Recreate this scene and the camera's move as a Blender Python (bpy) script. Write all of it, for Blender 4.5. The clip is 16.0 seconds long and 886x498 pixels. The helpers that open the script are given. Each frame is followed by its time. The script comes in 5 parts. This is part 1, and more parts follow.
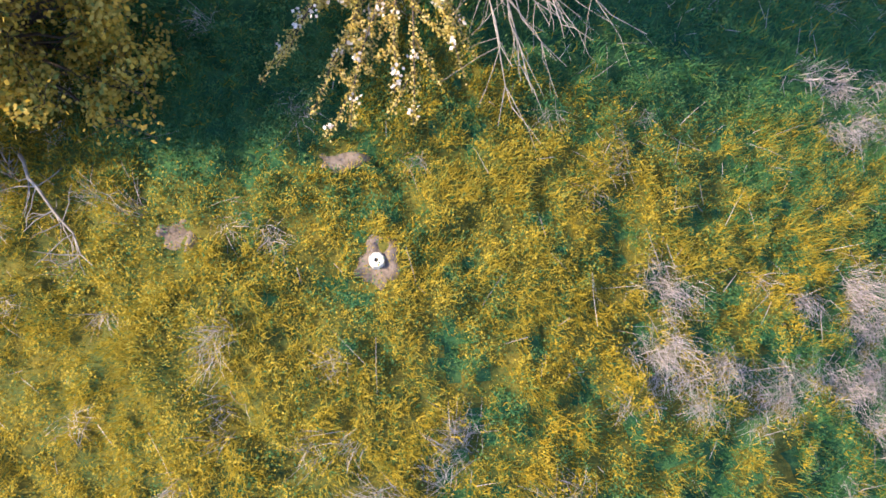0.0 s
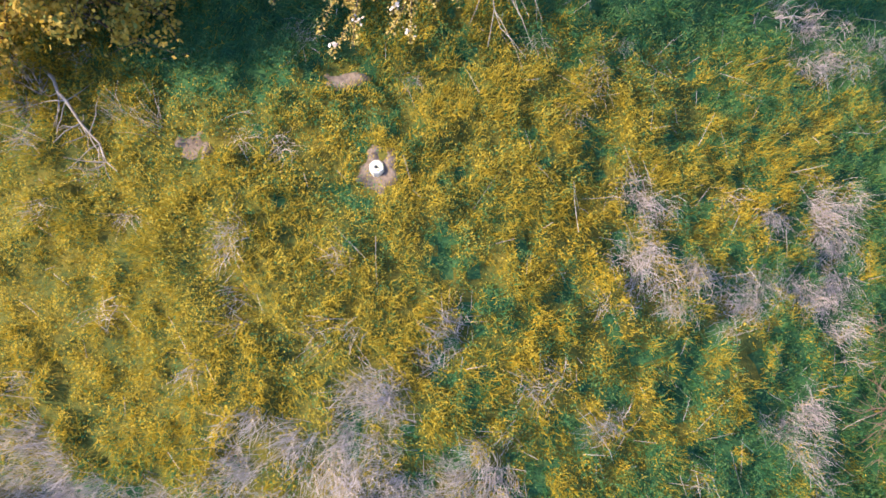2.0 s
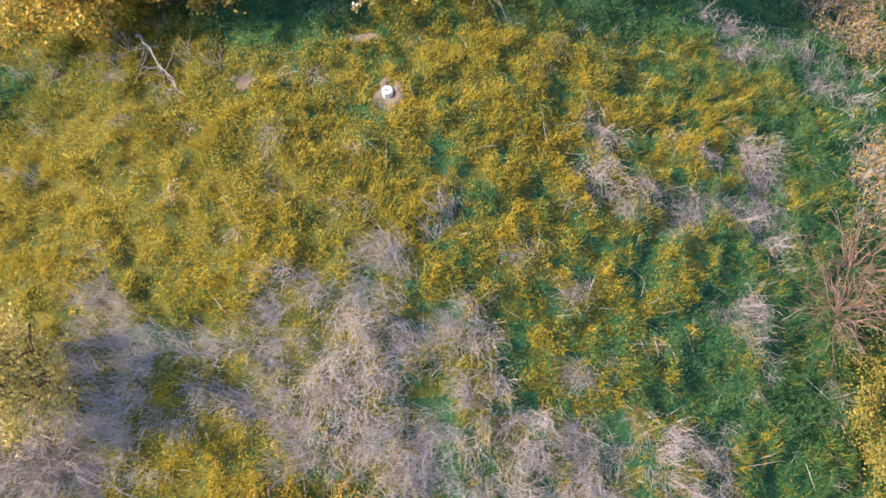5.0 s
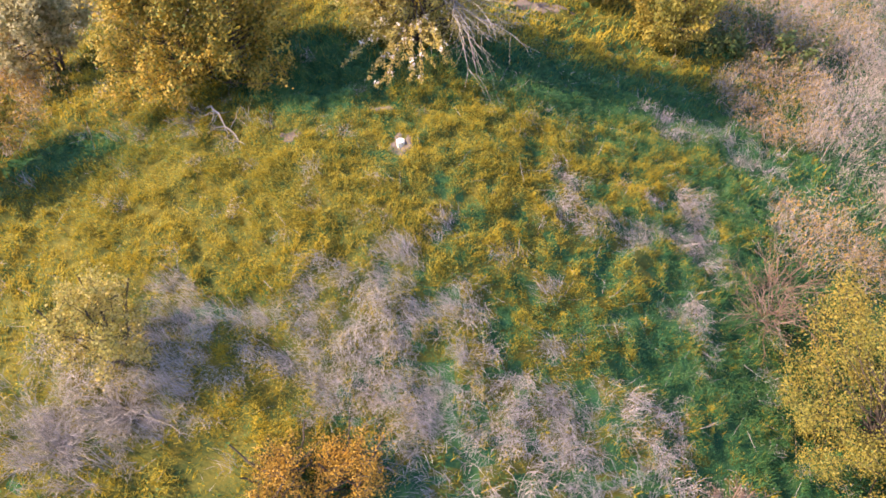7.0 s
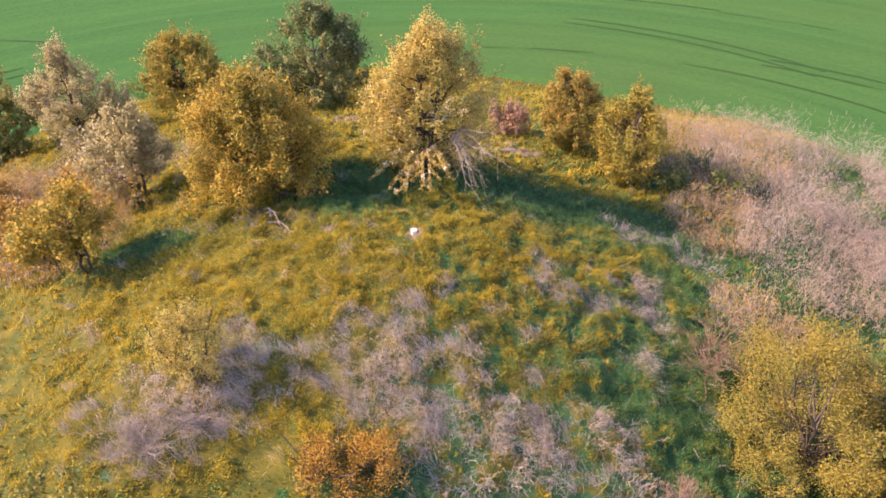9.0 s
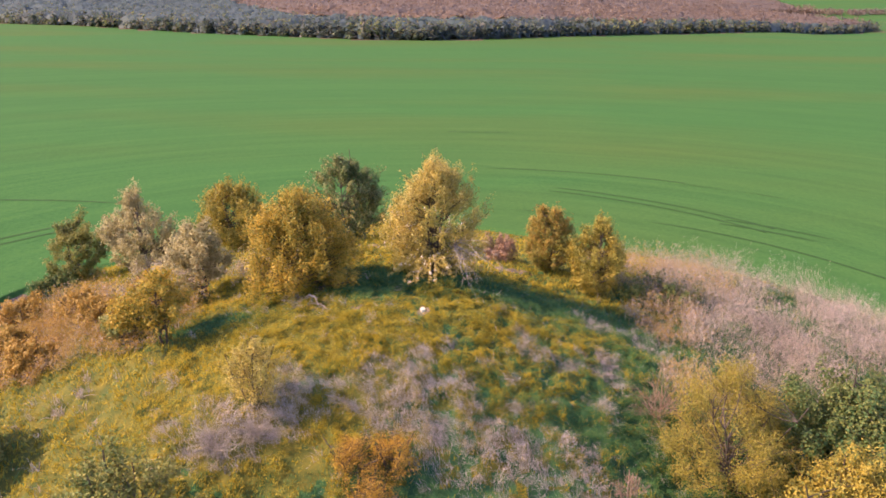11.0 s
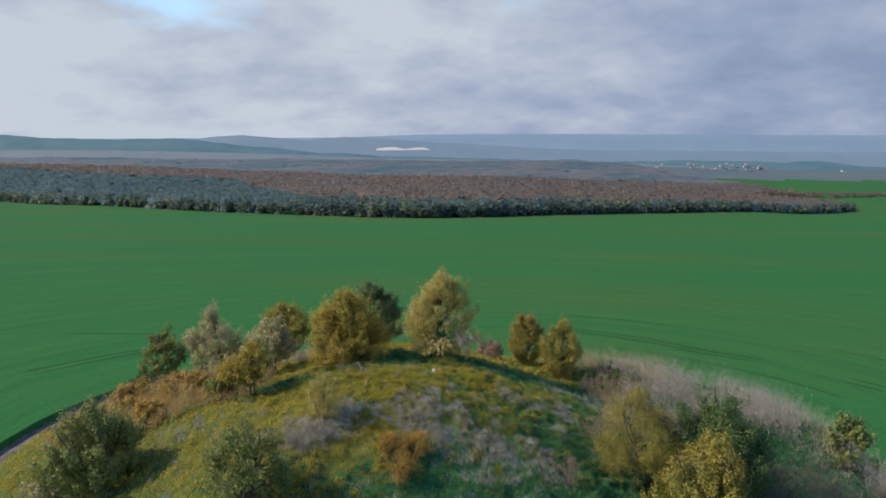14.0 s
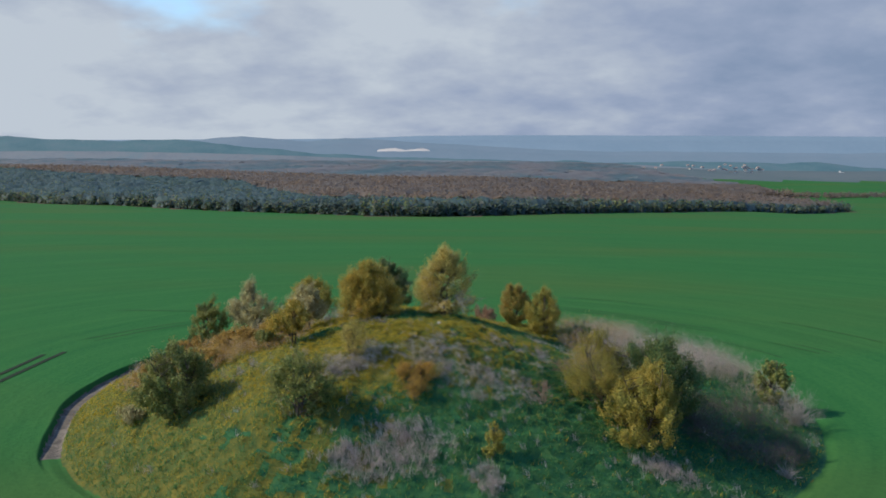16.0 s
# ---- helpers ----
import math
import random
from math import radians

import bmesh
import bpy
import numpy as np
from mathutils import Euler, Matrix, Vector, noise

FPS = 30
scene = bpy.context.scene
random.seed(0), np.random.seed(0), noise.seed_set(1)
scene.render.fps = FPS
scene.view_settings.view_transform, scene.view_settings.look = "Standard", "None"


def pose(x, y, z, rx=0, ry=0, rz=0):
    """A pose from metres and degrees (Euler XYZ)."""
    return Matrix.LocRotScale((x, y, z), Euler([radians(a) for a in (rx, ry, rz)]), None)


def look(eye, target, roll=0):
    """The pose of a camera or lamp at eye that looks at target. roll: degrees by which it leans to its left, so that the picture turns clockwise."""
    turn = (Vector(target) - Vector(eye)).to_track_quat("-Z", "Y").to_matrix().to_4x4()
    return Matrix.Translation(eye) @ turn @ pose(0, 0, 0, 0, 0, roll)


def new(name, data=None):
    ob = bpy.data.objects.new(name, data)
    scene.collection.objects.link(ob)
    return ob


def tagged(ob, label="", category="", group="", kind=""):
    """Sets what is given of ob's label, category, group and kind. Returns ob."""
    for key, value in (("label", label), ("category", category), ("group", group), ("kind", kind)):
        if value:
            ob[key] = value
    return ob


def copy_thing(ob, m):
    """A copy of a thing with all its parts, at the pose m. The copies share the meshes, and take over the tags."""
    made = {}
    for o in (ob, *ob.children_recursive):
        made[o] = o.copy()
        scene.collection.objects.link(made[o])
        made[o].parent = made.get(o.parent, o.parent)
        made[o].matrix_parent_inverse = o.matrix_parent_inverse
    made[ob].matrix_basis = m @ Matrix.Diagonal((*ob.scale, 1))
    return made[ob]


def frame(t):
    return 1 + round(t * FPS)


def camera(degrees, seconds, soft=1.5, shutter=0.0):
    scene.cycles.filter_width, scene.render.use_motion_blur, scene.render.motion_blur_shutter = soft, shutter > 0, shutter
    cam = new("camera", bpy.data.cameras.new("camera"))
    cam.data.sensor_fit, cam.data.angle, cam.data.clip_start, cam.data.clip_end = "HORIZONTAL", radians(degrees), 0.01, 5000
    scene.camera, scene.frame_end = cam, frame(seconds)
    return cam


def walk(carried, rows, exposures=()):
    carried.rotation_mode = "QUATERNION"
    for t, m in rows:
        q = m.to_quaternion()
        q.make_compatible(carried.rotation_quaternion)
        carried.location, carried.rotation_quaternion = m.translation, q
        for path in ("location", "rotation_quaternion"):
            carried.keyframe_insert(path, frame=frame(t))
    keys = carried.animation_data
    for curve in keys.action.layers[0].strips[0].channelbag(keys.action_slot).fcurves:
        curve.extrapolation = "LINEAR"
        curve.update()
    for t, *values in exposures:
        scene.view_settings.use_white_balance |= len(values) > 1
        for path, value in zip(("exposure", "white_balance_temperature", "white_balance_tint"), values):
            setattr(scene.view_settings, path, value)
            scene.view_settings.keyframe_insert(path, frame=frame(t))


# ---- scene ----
# camera and its walk: a drone that draws back from the top of the mound and lifts its gaze
cam = camera(61.0, 16.0, soft=1.7)
PATH = [
    (0, (0.134, 0.066, 20.296), (0.1, 0.509, 18.346), -3.3),
    (0.5, (0.191, -0.24, 20.411), (0.151, 0.211, 18.463), -4.0),
    (1, (0.199, -0.575, 20.618), (0.163, -0.135, 18.667), -3.6),
    (1.5, (0.218, -1.002, 20.854), (0.187, -0.57, 18.902), -2.9),
    (2, (0.276, -1.556, 21.08), (0.243, -1.132, 19.126), -3.2),
    (2.5, (0.383, -2.331, 21.3), (0.34, -1.878, 19.352), -4.1),
    (3, (0.439, -3.269, 21.508), (0.393, -2.771, 19.572), -4.0),
    (3.5, (0.475, -4.219, 21.7), (0.428, -3.654, 19.782), -3.5),
    (4, (0.502, -5.259, 21.916), (0.455, -4.612, 20.024), -3.0),
    (4.5, (0.531, -6.271, 22.094), (0.482, -5.535, 20.235), -2.7),
    (4.7, (0.534, -6.75, 22.153), (0.486, -5.969, 20.312), -2.5),
    (6.8, (0.402, -12.609, 23.461), (0.377, -11.386, 21.879), -0.7),
    (7, (0.391, -13.247, 23.564), (0.367, -11.985, 22.013), -0.6),
    (7.5, (0.386, -14.812, 23.889), (0.361, -13.461, 22.414), -0.6),
    (8, (0.373, -16.533, 24.249), (0.348, -15.087, 22.866), -0.5),
    (8.5, (0.379, -18.221, 24.545), (0.352, -16.692, 23.256), -0.5),
    (9, (0.334, -20.115, 24.813), (0.309, -18.503, 23.629), -0.4),
    (9.2, (0.348, -20.907, 24.847), (0.322, -19.264, 23.707), -0.4),
    (11.3, (0.422, -30.956, 25.083), (0.389, -29.078, 24.397), 0.1),
    (11.5, (0.433, -32.033, 25.081), (0.398, -30.139, 24.44), 0.1),
    (12, (0.443, -34.971, 25.063), (0.407, -33.042, 24.538), 0.0),
    (12.5, (0.465, -37.859, 25.045), (0.428, -35.906, 24.616), 0.0),
    (13, (0.493, -40.882, 25.132), (0.455, -38.913, 24.782), 0.1),
    (13.5, (0.542, -43.884, 25.105), (0.502, -41.908, 24.797), 0.1),
    (14, (0.562, -47.18, 24.997), (0.522, -45.203, 24.696), -0.0),
    (14.5, (0.599, -50.443, 24.967), (0.558, -48.465, 24.669), -0.0),
    (15, (0.602, -53.833, 24.927), (0.56, -51.856, 24.63), -0.0),
    (15.5, (0.59, -57.089, 24.925), (0.55, -55.111, 24.628), -0.1),
    (16, (0.599, -60.508, 24.922), (0.558, -58.53, 24.624), -0.0),
]
EXPOSURES = [
    (0.0, 0.95, 5950, 17), (4.7, 0.89, 6000, 21), (7.0, 0.99, 6250, 26), (9.2, 0.94, 6900, 38),
    (11.5, 0.74, 6900, 36), (12.5, 0.34, 6300, 20), (13.2, 0.04, 5850, 10), (13.8, -0.16, 5500, 4), (16.0, -0.28, 5450, 2),
]
walk(cam, [(t, look(eye, target, roll)) for t, eye, target, roll in PATH], EXPOSURES)

# ---- world and sun ----
SUN_FROM = Vector((-1.0, 0.0, 0.79)).normalized()
world = bpy.data.worlds.new("world")
scene.world = world
world.use_nodes = True


def nodes_of(tree):
    tree.nodes.clear()

    def add(kind, **values):
        n = tree.nodes.new(kind)
        for key, value in values.items():
            setattr(n, key, value)
        return n

    def link(a, b):
        tree.links.new(a, b)

    return add, link


def build_sky():
    add, link = nodes_of(world.node_tree)
    out = add("ShaderNodeOutputWorld")
    sky = add("ShaderNodeTexSky", sky_type="NISHITA", sun_disc=False)
    sky.sun_elevation = math.asin(SUN_FROM.z)
    sky.sun_rotation = math.atan2(SUN_FROM.x, SUN_FROM.y)
    sky.air_density, sky.dust_density = 1.0, 0.6
    blue = add("ShaderNodeBackground")
    blue.inputs["Strength"].default_value = 0.21
    link(sky.outputs[0], blue.inputs[0])
    where = add("ShaderNodeTexCoord")
    sep = add("ShaderNodeSeparateXYZ")
    link(where.outputs["Generated"], sep.inputs[0])
    # clouds lie on a high sheet: divide the direction by its height
    up = add("ShaderNodeMath", operation="MAXIMUM")
    up.inputs[1].default_value = 0.0
    link(sep.outputs[2], up.inputs[0])
    lift = add("ShaderNodeMath", operation="ADD")
    lift.inputs[1].default_value = 0.34
    link(up.outputs[0], lift.inputs[0])
    flat = add("ShaderNodeCombineXYZ")
    for i in range(2):
        div = add("ShaderNodeMath", operation="DIVIDE")
        link(sep.outputs[i], div.inputs[0])
        link(lift.outputs[0], div.inputs[1])
        link(div.outputs[0], flat.inputs[i])
    def puffs(scale, detail, rough, offset):
        n = add("ShaderNodeTexNoise")
        n.inputs["Scale"].default_value, n.inputs["Detail"].default_value, n.inputs["Roughness"].default_value = scale, detail, rough
        shift = add("ShaderNodeVectorMath", operation="ADD")
        shift.inputs[1].default_value = offset
        link(flat.outputs[0], shift.inputs[0])
        link(shift.outputs[0], n.inputs["Vector"])
        return n

    def weigh(value, gain, plus):
        n = add("ShaderNodeMath", operation="MULTIPLY_ADD")
        n.inputs[1].default_value, n.inputs[2].default_value = gain, 0.0
        link(value, n.inputs[0])
        if isinstance(plus, float):
            n.inputs[2].default_value = plus
        else:
            link(plus, n.inputs[2])
        return n.outputs[0]

    # the sheet is closed to the east and torn towards the sun
    big = puffs(1.5, 5.0, 0.5, (3.1, 7.4, 2.2))
    torn = weigh(up.outputs[0], -2.0, weigh(sep.outputs[0], 0.16, big.outputs[0]))
    cover = add("ShaderNodeMapRange", interpolation_type="SMOOTHSTEP")
    cover.inputs["From Min"].default_value, cover.inputs["From Max"].default_value = -0.02, 0.16
    link(torn, cover.inputs["Value"])
    tone = puffs(1.7, 5.0, 0.55, (11.3, 1.7, 5.0))
    fluff = puffs(4.2, 6.0, 0.55, (1.3, 4.7, 0.0))
    bright = weigh(sep.outputs[0], -0.50, weigh(fluff.outputs[0], 0.62, weigh(tone.outputs[0], 1.0, -0.20)))
    ramp = add("ShaderNodeValToRGB")
    ramp.color_ramp.elements[0].position, ramp.color_ramp.elements[0].color = 0.30, (0.43, 0.47, 0.60, 1)
    ramp.color_ramp.elements[1].position, ramp.color_ramp.elements[1].color = 0.86, (0.93, 0.88, 0.87, 1)
    for at, colour in ((0.50, (0.565, 0.575, 0.69, 1)), (0.66, (0.72, 0.70, 0.76, 1))):
        ramp.color_ramp.elements.new(at).color = colour
    link(bright, ramp.inputs[0])
    cloud = add("ShaderNodeBackground")
    cloud.inputs["Strength"].default_value = 0.78
    link(ramp.outputs[0], cloud.inputs[0])
    both = add("ShaderNodeMixShader")
    link(cover.outputs[0], both.inputs[0])
    link(blue.outputs[0], both.inputs[1])
    link(cloud.outputs[0], both.inputs[2])
    link(both.outputs[0], out.inputs[0])


build_sky()
lamp = bpy.data.lights.new("sun", "SUN")
lamp.energy, lamp.angle, lamp.color = 5.6, radians(0.6), (1.0, 0.77, 0.45)
sun = new("sun", lamp)
sun.matrix_world = look(SUN_FROM * 100, (0, 0, 0))

# ---- materials ----


def ramp_of(add, colours):
    ramp = add("ShaderNodeValToRGB")
    els = ramp.color_ramp.elements
    while len(els) < len(colours):
        els.new(0.5)
    for i, c in enumerate(colours):
        els[i].position = i / (len(colours) - 1)
        els[i].color = (*c, 1)
    return ramp


def leaf_material(name, colours, patch, through_light=0.35, patch_scale=0.5, patch_mix=0.4):
    """Leaves, blades and needles: each one its own tint, with drifts of another tint over metres."""
    m = bpy.data.materials.new(name)
    m.use_nodes = True
    add, link = nodes_of(m.node_tree)
    out = add("ShaderNodeOutputMaterial")
    geo = add("ShaderNodeNewGeometry")
    ramp = ramp_of(add, colours)
    link(geo.outputs["Random Per Island"], ramp.inputs[0])
    drift = add("ShaderNodeTexNoise")
    drift.inputs["Scale"].default_value, drift.inputs["Detail"].default_value = patch_scale, 4.0
    link(geo.outputs["Position"], drift.inputs["Vector"])
    grip = add("ShaderNodeMapRange")
    grip.inputs["From Min"].default_value, grip.inputs["From Max"].default_value = 0.42, 0.62
    grip.inputs["To Max"].default_value = patch_mix
    link(drift.outputs[0], grip.inputs["Value"])
    mixed = add("ShaderNodeMix", data_type="RGBA")
    link(grip.outputs[0], mixed.inputs["Factor"])
    link(ramp.outputs[0], mixed.inputs["A"])
    mixed.inputs["B"].default_value = (*patch, 1)
    body = add("ShaderNodeBsdfPrincipled")
    body.inputs["Roughness"].default_value = 0.6
    body.inputs["Specular IOR Level"].default_value = 0.25
    link(mixed.outputs["Result"], body.inputs["Base Color"])
    glow = add("ShaderNodeBsdfTranslucent")
    link(mixed.outputs["Result"], glow.inputs["Color"])
    both = add("ShaderNodeMixShader")
    both.inputs[0].default_value = through_light
    link(body.outputs[0], both.inputs[1])
    link(glow.outputs[0], both.inputs[2])
    link(both.outputs[0], out.inputs[0])
    return m


def solid_material(name, colours, scale=3.0, rough=0.9, bump=0.3, fine=25.0, stretch=(1, 1, 1), depth=0.03):
    """Soil, bark, stone: two scales of noise in colour and a fine relief."""
    m = bpy.data.materials.new(name)
    m.use_nodes = True
    add, link = nodes_of(m.node_tree)
    out = add("ShaderNodeOutputMaterial")
    where = add("ShaderNodeTexCoord")
    place = add("ShaderNodeMapping")
    place.inputs["Scale"].default_value = stretch
    link(where.outputs["Object"], place.inputs[0])
    a = add("ShaderNodeTexNoise")
    a.inputs["Scale"].default_value, a.inputs["Detail"].default_value = scale, 6.0
    b = add("ShaderNodeTexNoise")
    b.inputs["Scale"].default_value, b.inputs["Detail"].default_value = fine, 4.0
    link(place.outputs[0], a.inputs["Vector"])
    link(place.outputs[0], b.inputs["Vector"])
    sum_ = add("ShaderNodeMix", data_type="FLOAT")
    sum_.inputs["Factor"].default_value = 0.4
    link(a.outputs[0], sum_.inputs["A"])
    link(b.outputs[0], sum_.inputs["B"])
    spread = add("ShaderNodeMapRange")
    spread.inputs["From Min"].default_value, spread.inputs["From Max"].default_value = 0.3, 0.7
    link(sum_.outputs["Result"], spread.inputs["Value"])
    ramp = ramp_of(add, colours)
    link(spread.outputs[0], ramp.inputs[0])
    body = add("ShaderNodeBsdfPrincipled")
    body.inputs["Roughness"].default_value = rough
    body.inputs["Specular IOR Level"].default_value = 0.2
    link(ramp.outputs[0], body.inputs["Base Color"])
    relief = add("ShaderNodeBump")
    relief.inputs["Strength"].default_value, relief.inputs["Distance"].default_value = bump, depth
    link(sum_.outputs["Result"], relief.inputs["Height"])
    link(relief.outputs[0], body.inputs["Normal"])
    link(body.outputs[0], out.inputs[0])
    return m


def crop_material():
    """Young cereal crop: drill rows that run across, with drifts of paler and yellower growth."""
    m = bpy.data.materials.new("young_crop")
    m.use_nodes = True
    add, link = nodes_of(m.node_tree)
    out = add("ShaderNodeOutputMaterial")
    geo = add("ShaderNodeNewGeometry")

    def noise_at(scale, stretch, detail, turn=0.0):
        place = add("ShaderNodeMapping")
        place.inputs["Scale"].default_value = stretch
        place.inputs["Rotation"].default_value = (0, 0, radians(turn))
        link(geo.outputs["Position"], place.inputs[0])
        n = add("ShaderNodeTexNoise")
        n.inputs["Scale"].default_value, n.inputs["Detail"].default_value = scale, detail
        link(place.outputs[0], n.inputs["Vector"])
        return n

    # sowing lines that bend round the mound
    squash = add("ShaderNodeMapping")
    squash.inputs["Location"].default_value = (0.9 / 34.2, -10.8 / 31.5, 0)
    squash.inputs["Scale"].default_value = (1 / 34.2, 1 / 31.5, 0)
    link(geo.outputs["Position"], squash.inputs[0])
    away = add("ShaderNodeVectorMath", operation="LENGTH")
    link(squash.outputs[0], away.inputs[0])
    turn = add("ShaderNodeCombineXYZ")
    link(away.outputs["Value"], turn.inputs[0])
    wave = noise_at(0.03, (1, 1, 1), 2.0)
    small = add("ShaderNodeMath", operation="MULTIPLY")
    small.inputs[1].default_value = 0.25
    link(wave.outputs[0], small.inputs[0])
    link(small.outputs[0], turn.inputs[1])
    rows = add("ShaderNodeTexNoise")
    rows.inputs["Scale"].default_value, rows.inputs["Detail"].default_value, rows.inputs["Roughness"].default_value = 14.0, 4.0, 0.65
    link(turn.outputs[0], rows.inputs["Vector"])
    drift = noise_at(0.012, (0.5, 1.6, 1), 4.0)
    fine = noise_at(2.5, (1, 1, 1), 5.0)
    tone = add("ShaderNodeMix", data_type="FLOAT")
    tone.inputs["Factor"].default_value = 0.42
    link(rows.outputs[0], tone.inputs["A"])
    link(fine.outputs[0], tone.inputs["B"])
    spread = add("ShaderNodeMapRange")
    spread.inputs["From Min"].default_value, spread.inputs["From Max"].default_value = 0.27, 0.73
    link(tone.outputs["Result"], spread.inputs["Value"])
    ramp = ramp_of(add, CROP)
    link(spread.outputs[0], ramp.inputs[0])
    grip = add("ShaderNodeMapRange")
    grip.inputs["From Min"].default_value, grip.inputs["From Max"].default_value = 0.46, 0.74
    grip.inputs["To Max"].default_value = 0.45
    link(drift.outputs[0], grip.inputs["Value"])
    mixed = add("ShaderNodeMix", data_type="RGBA")
    link(grip.outputs[0], mixed.inputs["Factor"])
    link(ramp.outputs[0], mixed.inputs["A"])
    mixed.inputs["B"].default_value = (*CROP_PALE, 1)
    body = add("ShaderNodeBsdfPrincipled")
    body.inputs["Roughness"].default_value = 0.95
    body.inputs["Specular IOR Level"].default_value = 0.04
    link(mixed.outputs["Result"], body.inputs["Base Color"])
    relief = add("ShaderNodeBump")
    relief.inputs["Strength"].default_value, relief.inputs["Distance"].default_value = 0.5, 0.3
    link(tone.outputs["Result"], relief.inputs["Height"])
    link(relief.outputs[0], body.inputs["Normal"])
    link(body.outputs[0], out.inputs[0])
    return m


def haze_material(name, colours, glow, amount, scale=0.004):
    """Distance behind everything: woods and slopes, with a faint glow painted in for miles of hazy air."""
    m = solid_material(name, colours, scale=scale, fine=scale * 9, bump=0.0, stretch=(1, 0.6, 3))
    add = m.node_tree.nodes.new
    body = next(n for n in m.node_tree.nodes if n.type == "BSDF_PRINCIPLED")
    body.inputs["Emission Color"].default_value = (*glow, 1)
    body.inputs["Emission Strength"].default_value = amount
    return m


CROP = [(0.024, 0.096, 0.030), (0.038, 0.126, 0.038), (0.056, 0.152, 0.043)]
CROP_PALE = (0.10, 0.105, 0.028)
M_CROP = crop_material()
M_TURF = solid_material("mound_turf", [(0.010, 0.052, 0.027), (0.02, 0.08, 0.036), (0.045, 0.115, 0.040), (0.10, 0.15, 0.045)], scale=1.6, fine=18, bump=0.6, depth=0.08)
M_GOLD_TURF = solid_material("golden_turf", [(0.024, 0.060, 0.020), (0.065, 0.085, 0.020), (0.125, 0.115, 0.020), (0.20, 0.16, 0.028)], scale=1.6, fine=18, bump=0.6, depth=0.08)
M_SOIL = solid_material("bare_soil", [(0.09, 0.07, 0.06), (0.18, 0.145, 0.125), (0.31, 0.26, 0.23)], scale=2.5, fine=30, bump=0.5)
M_GRAVEL = solid_material("stony_track", [(0.05, 0.042, 0.038), (0.13, 0.11, 0.098), (0.27, 0.235, 0.21)], scale=1.2, fine=9, bump=0.7, depth=0.06)
M_FOREST_FLOOR = solid_material("forest_floor", [(0.05, 0.045, 0.03), (0.10, 0.075, 0.05), (0.15, 0.10, 0.065)], scale=0.02, fine=0.2, bump=0.0)
M_BARE_RUT = solid_material("bare_wheel_rut", [(0.010, 0.020, 0.010), (0.022, 0.034, 0.016)], scale=1.0, fine=8)
M_RUT = solid_material("wheel_rut_soil", [(0.016, 0.060, 0.016), (0.026, 0.082, 0.02)], scale=1.0, fine=8)
M_BARK = solid_material("bark", [(0.05, 0.042, 0.036), (0.13, 0.105, 0.09)], scale=6, fine=40, stretch=(1, 1, 0.25))
M_DEADWOOD = solid_material("weathered_wood", [(0.17, 0.15, 0.14), (0.33, 0.30, 0.28), (0.46, 0.42, 0.395)], scale=5, fine=30, stretch=(1, 1, 0.3))
M_REDWOOD = solid_material("dry_reddish_twigs", [(0.14, 0.085, 0.06), (0.27, 0.19, 0.145), (0.38, 0.30, 0.25)], scale=3, fine=20)
M_CONCRETE = solid_material("old_white_concrete", [(0.50, 0.48, 0.43), (0.72, 0.70, 0.63), (0.80, 0.78, 0.70)], scale=8, fine=60, bump=0.4, depth=0.01)
M_HOLE = solid_material("dark_hole", [(0.02, 0.018, 0.015), (0.05, 0.045, 0.04)], scale=20, fine=80)
M_STONE = solid_material("pale_stones", [(0.45, 0.42, 0.38), (0.66, 0.62, 0.56)], scale=14, fine=70)

M_GOLD = leaf_material("golden_grass", [(0.36, 0.285, 0.028), (0.45, 0.345, 0.028), (0.52, 0.40, 0.042), (0.22, 0.24, 0.045)], (0.53, 0.375, 0.022), 0.3, 0.30, 0.55)
M_GREEN = leaf_material("green_grass", [(0.026, 0.150, 0.070), (0.06, 0.21, 0.072), (0.17, 0.27, 0.065), (0.035, 0.17, 0.075)], (0.038, 0.17, 0.075), 0.4)
M_WEED = leaf_material("weed_leaves", [(0.03, 0.14, 0.066), (0.055, 0.19, 0.068), (0.11, 0.235, 0.065), (0.20, 0.265, 0.065), (0.04, 0.155, 0.068), (0.08, 0.21, 0.075)], (0.035, 0.155, 0.07), 0.35)
M_DRY = leaf_material("dry_grass", [(0.30, 0.265, 0.26), (0.50, 0.445, 0.435), (0.62, 0.565, 0.55), (0.40, 0.355, 0.35)], (0.45, 0.385, 0.365), 0.2)
M_TWIG = leaf_material("bare_pinkish_twigs", [(0.22, 0.18, 0.16), (0.36, 0.305, 0.28), (0.47, 0.41, 0.375)], (0.40, 0.31, 0.23), 0.05, 0.12, 0.5)
# bare twigs darkened to paint the shade below the tall trees
M_SHADETWIG = leaf_material("shade_dark_twigs", [(0.07, 0.055, 0.055), (0.12, 0.095, 0.09), (0.16, 0.13, 0.12)], (0.06, 0.07, 0.05), 0.05)
M_GREYTWIG = leaf_material("bare_grey_twigs", [(0.20, 0.17, 0.155), (0.36, 0.31, 0.29), (0.48, 0.43, 0.40)], (0.25, 0.21, 0.18), 0.05)

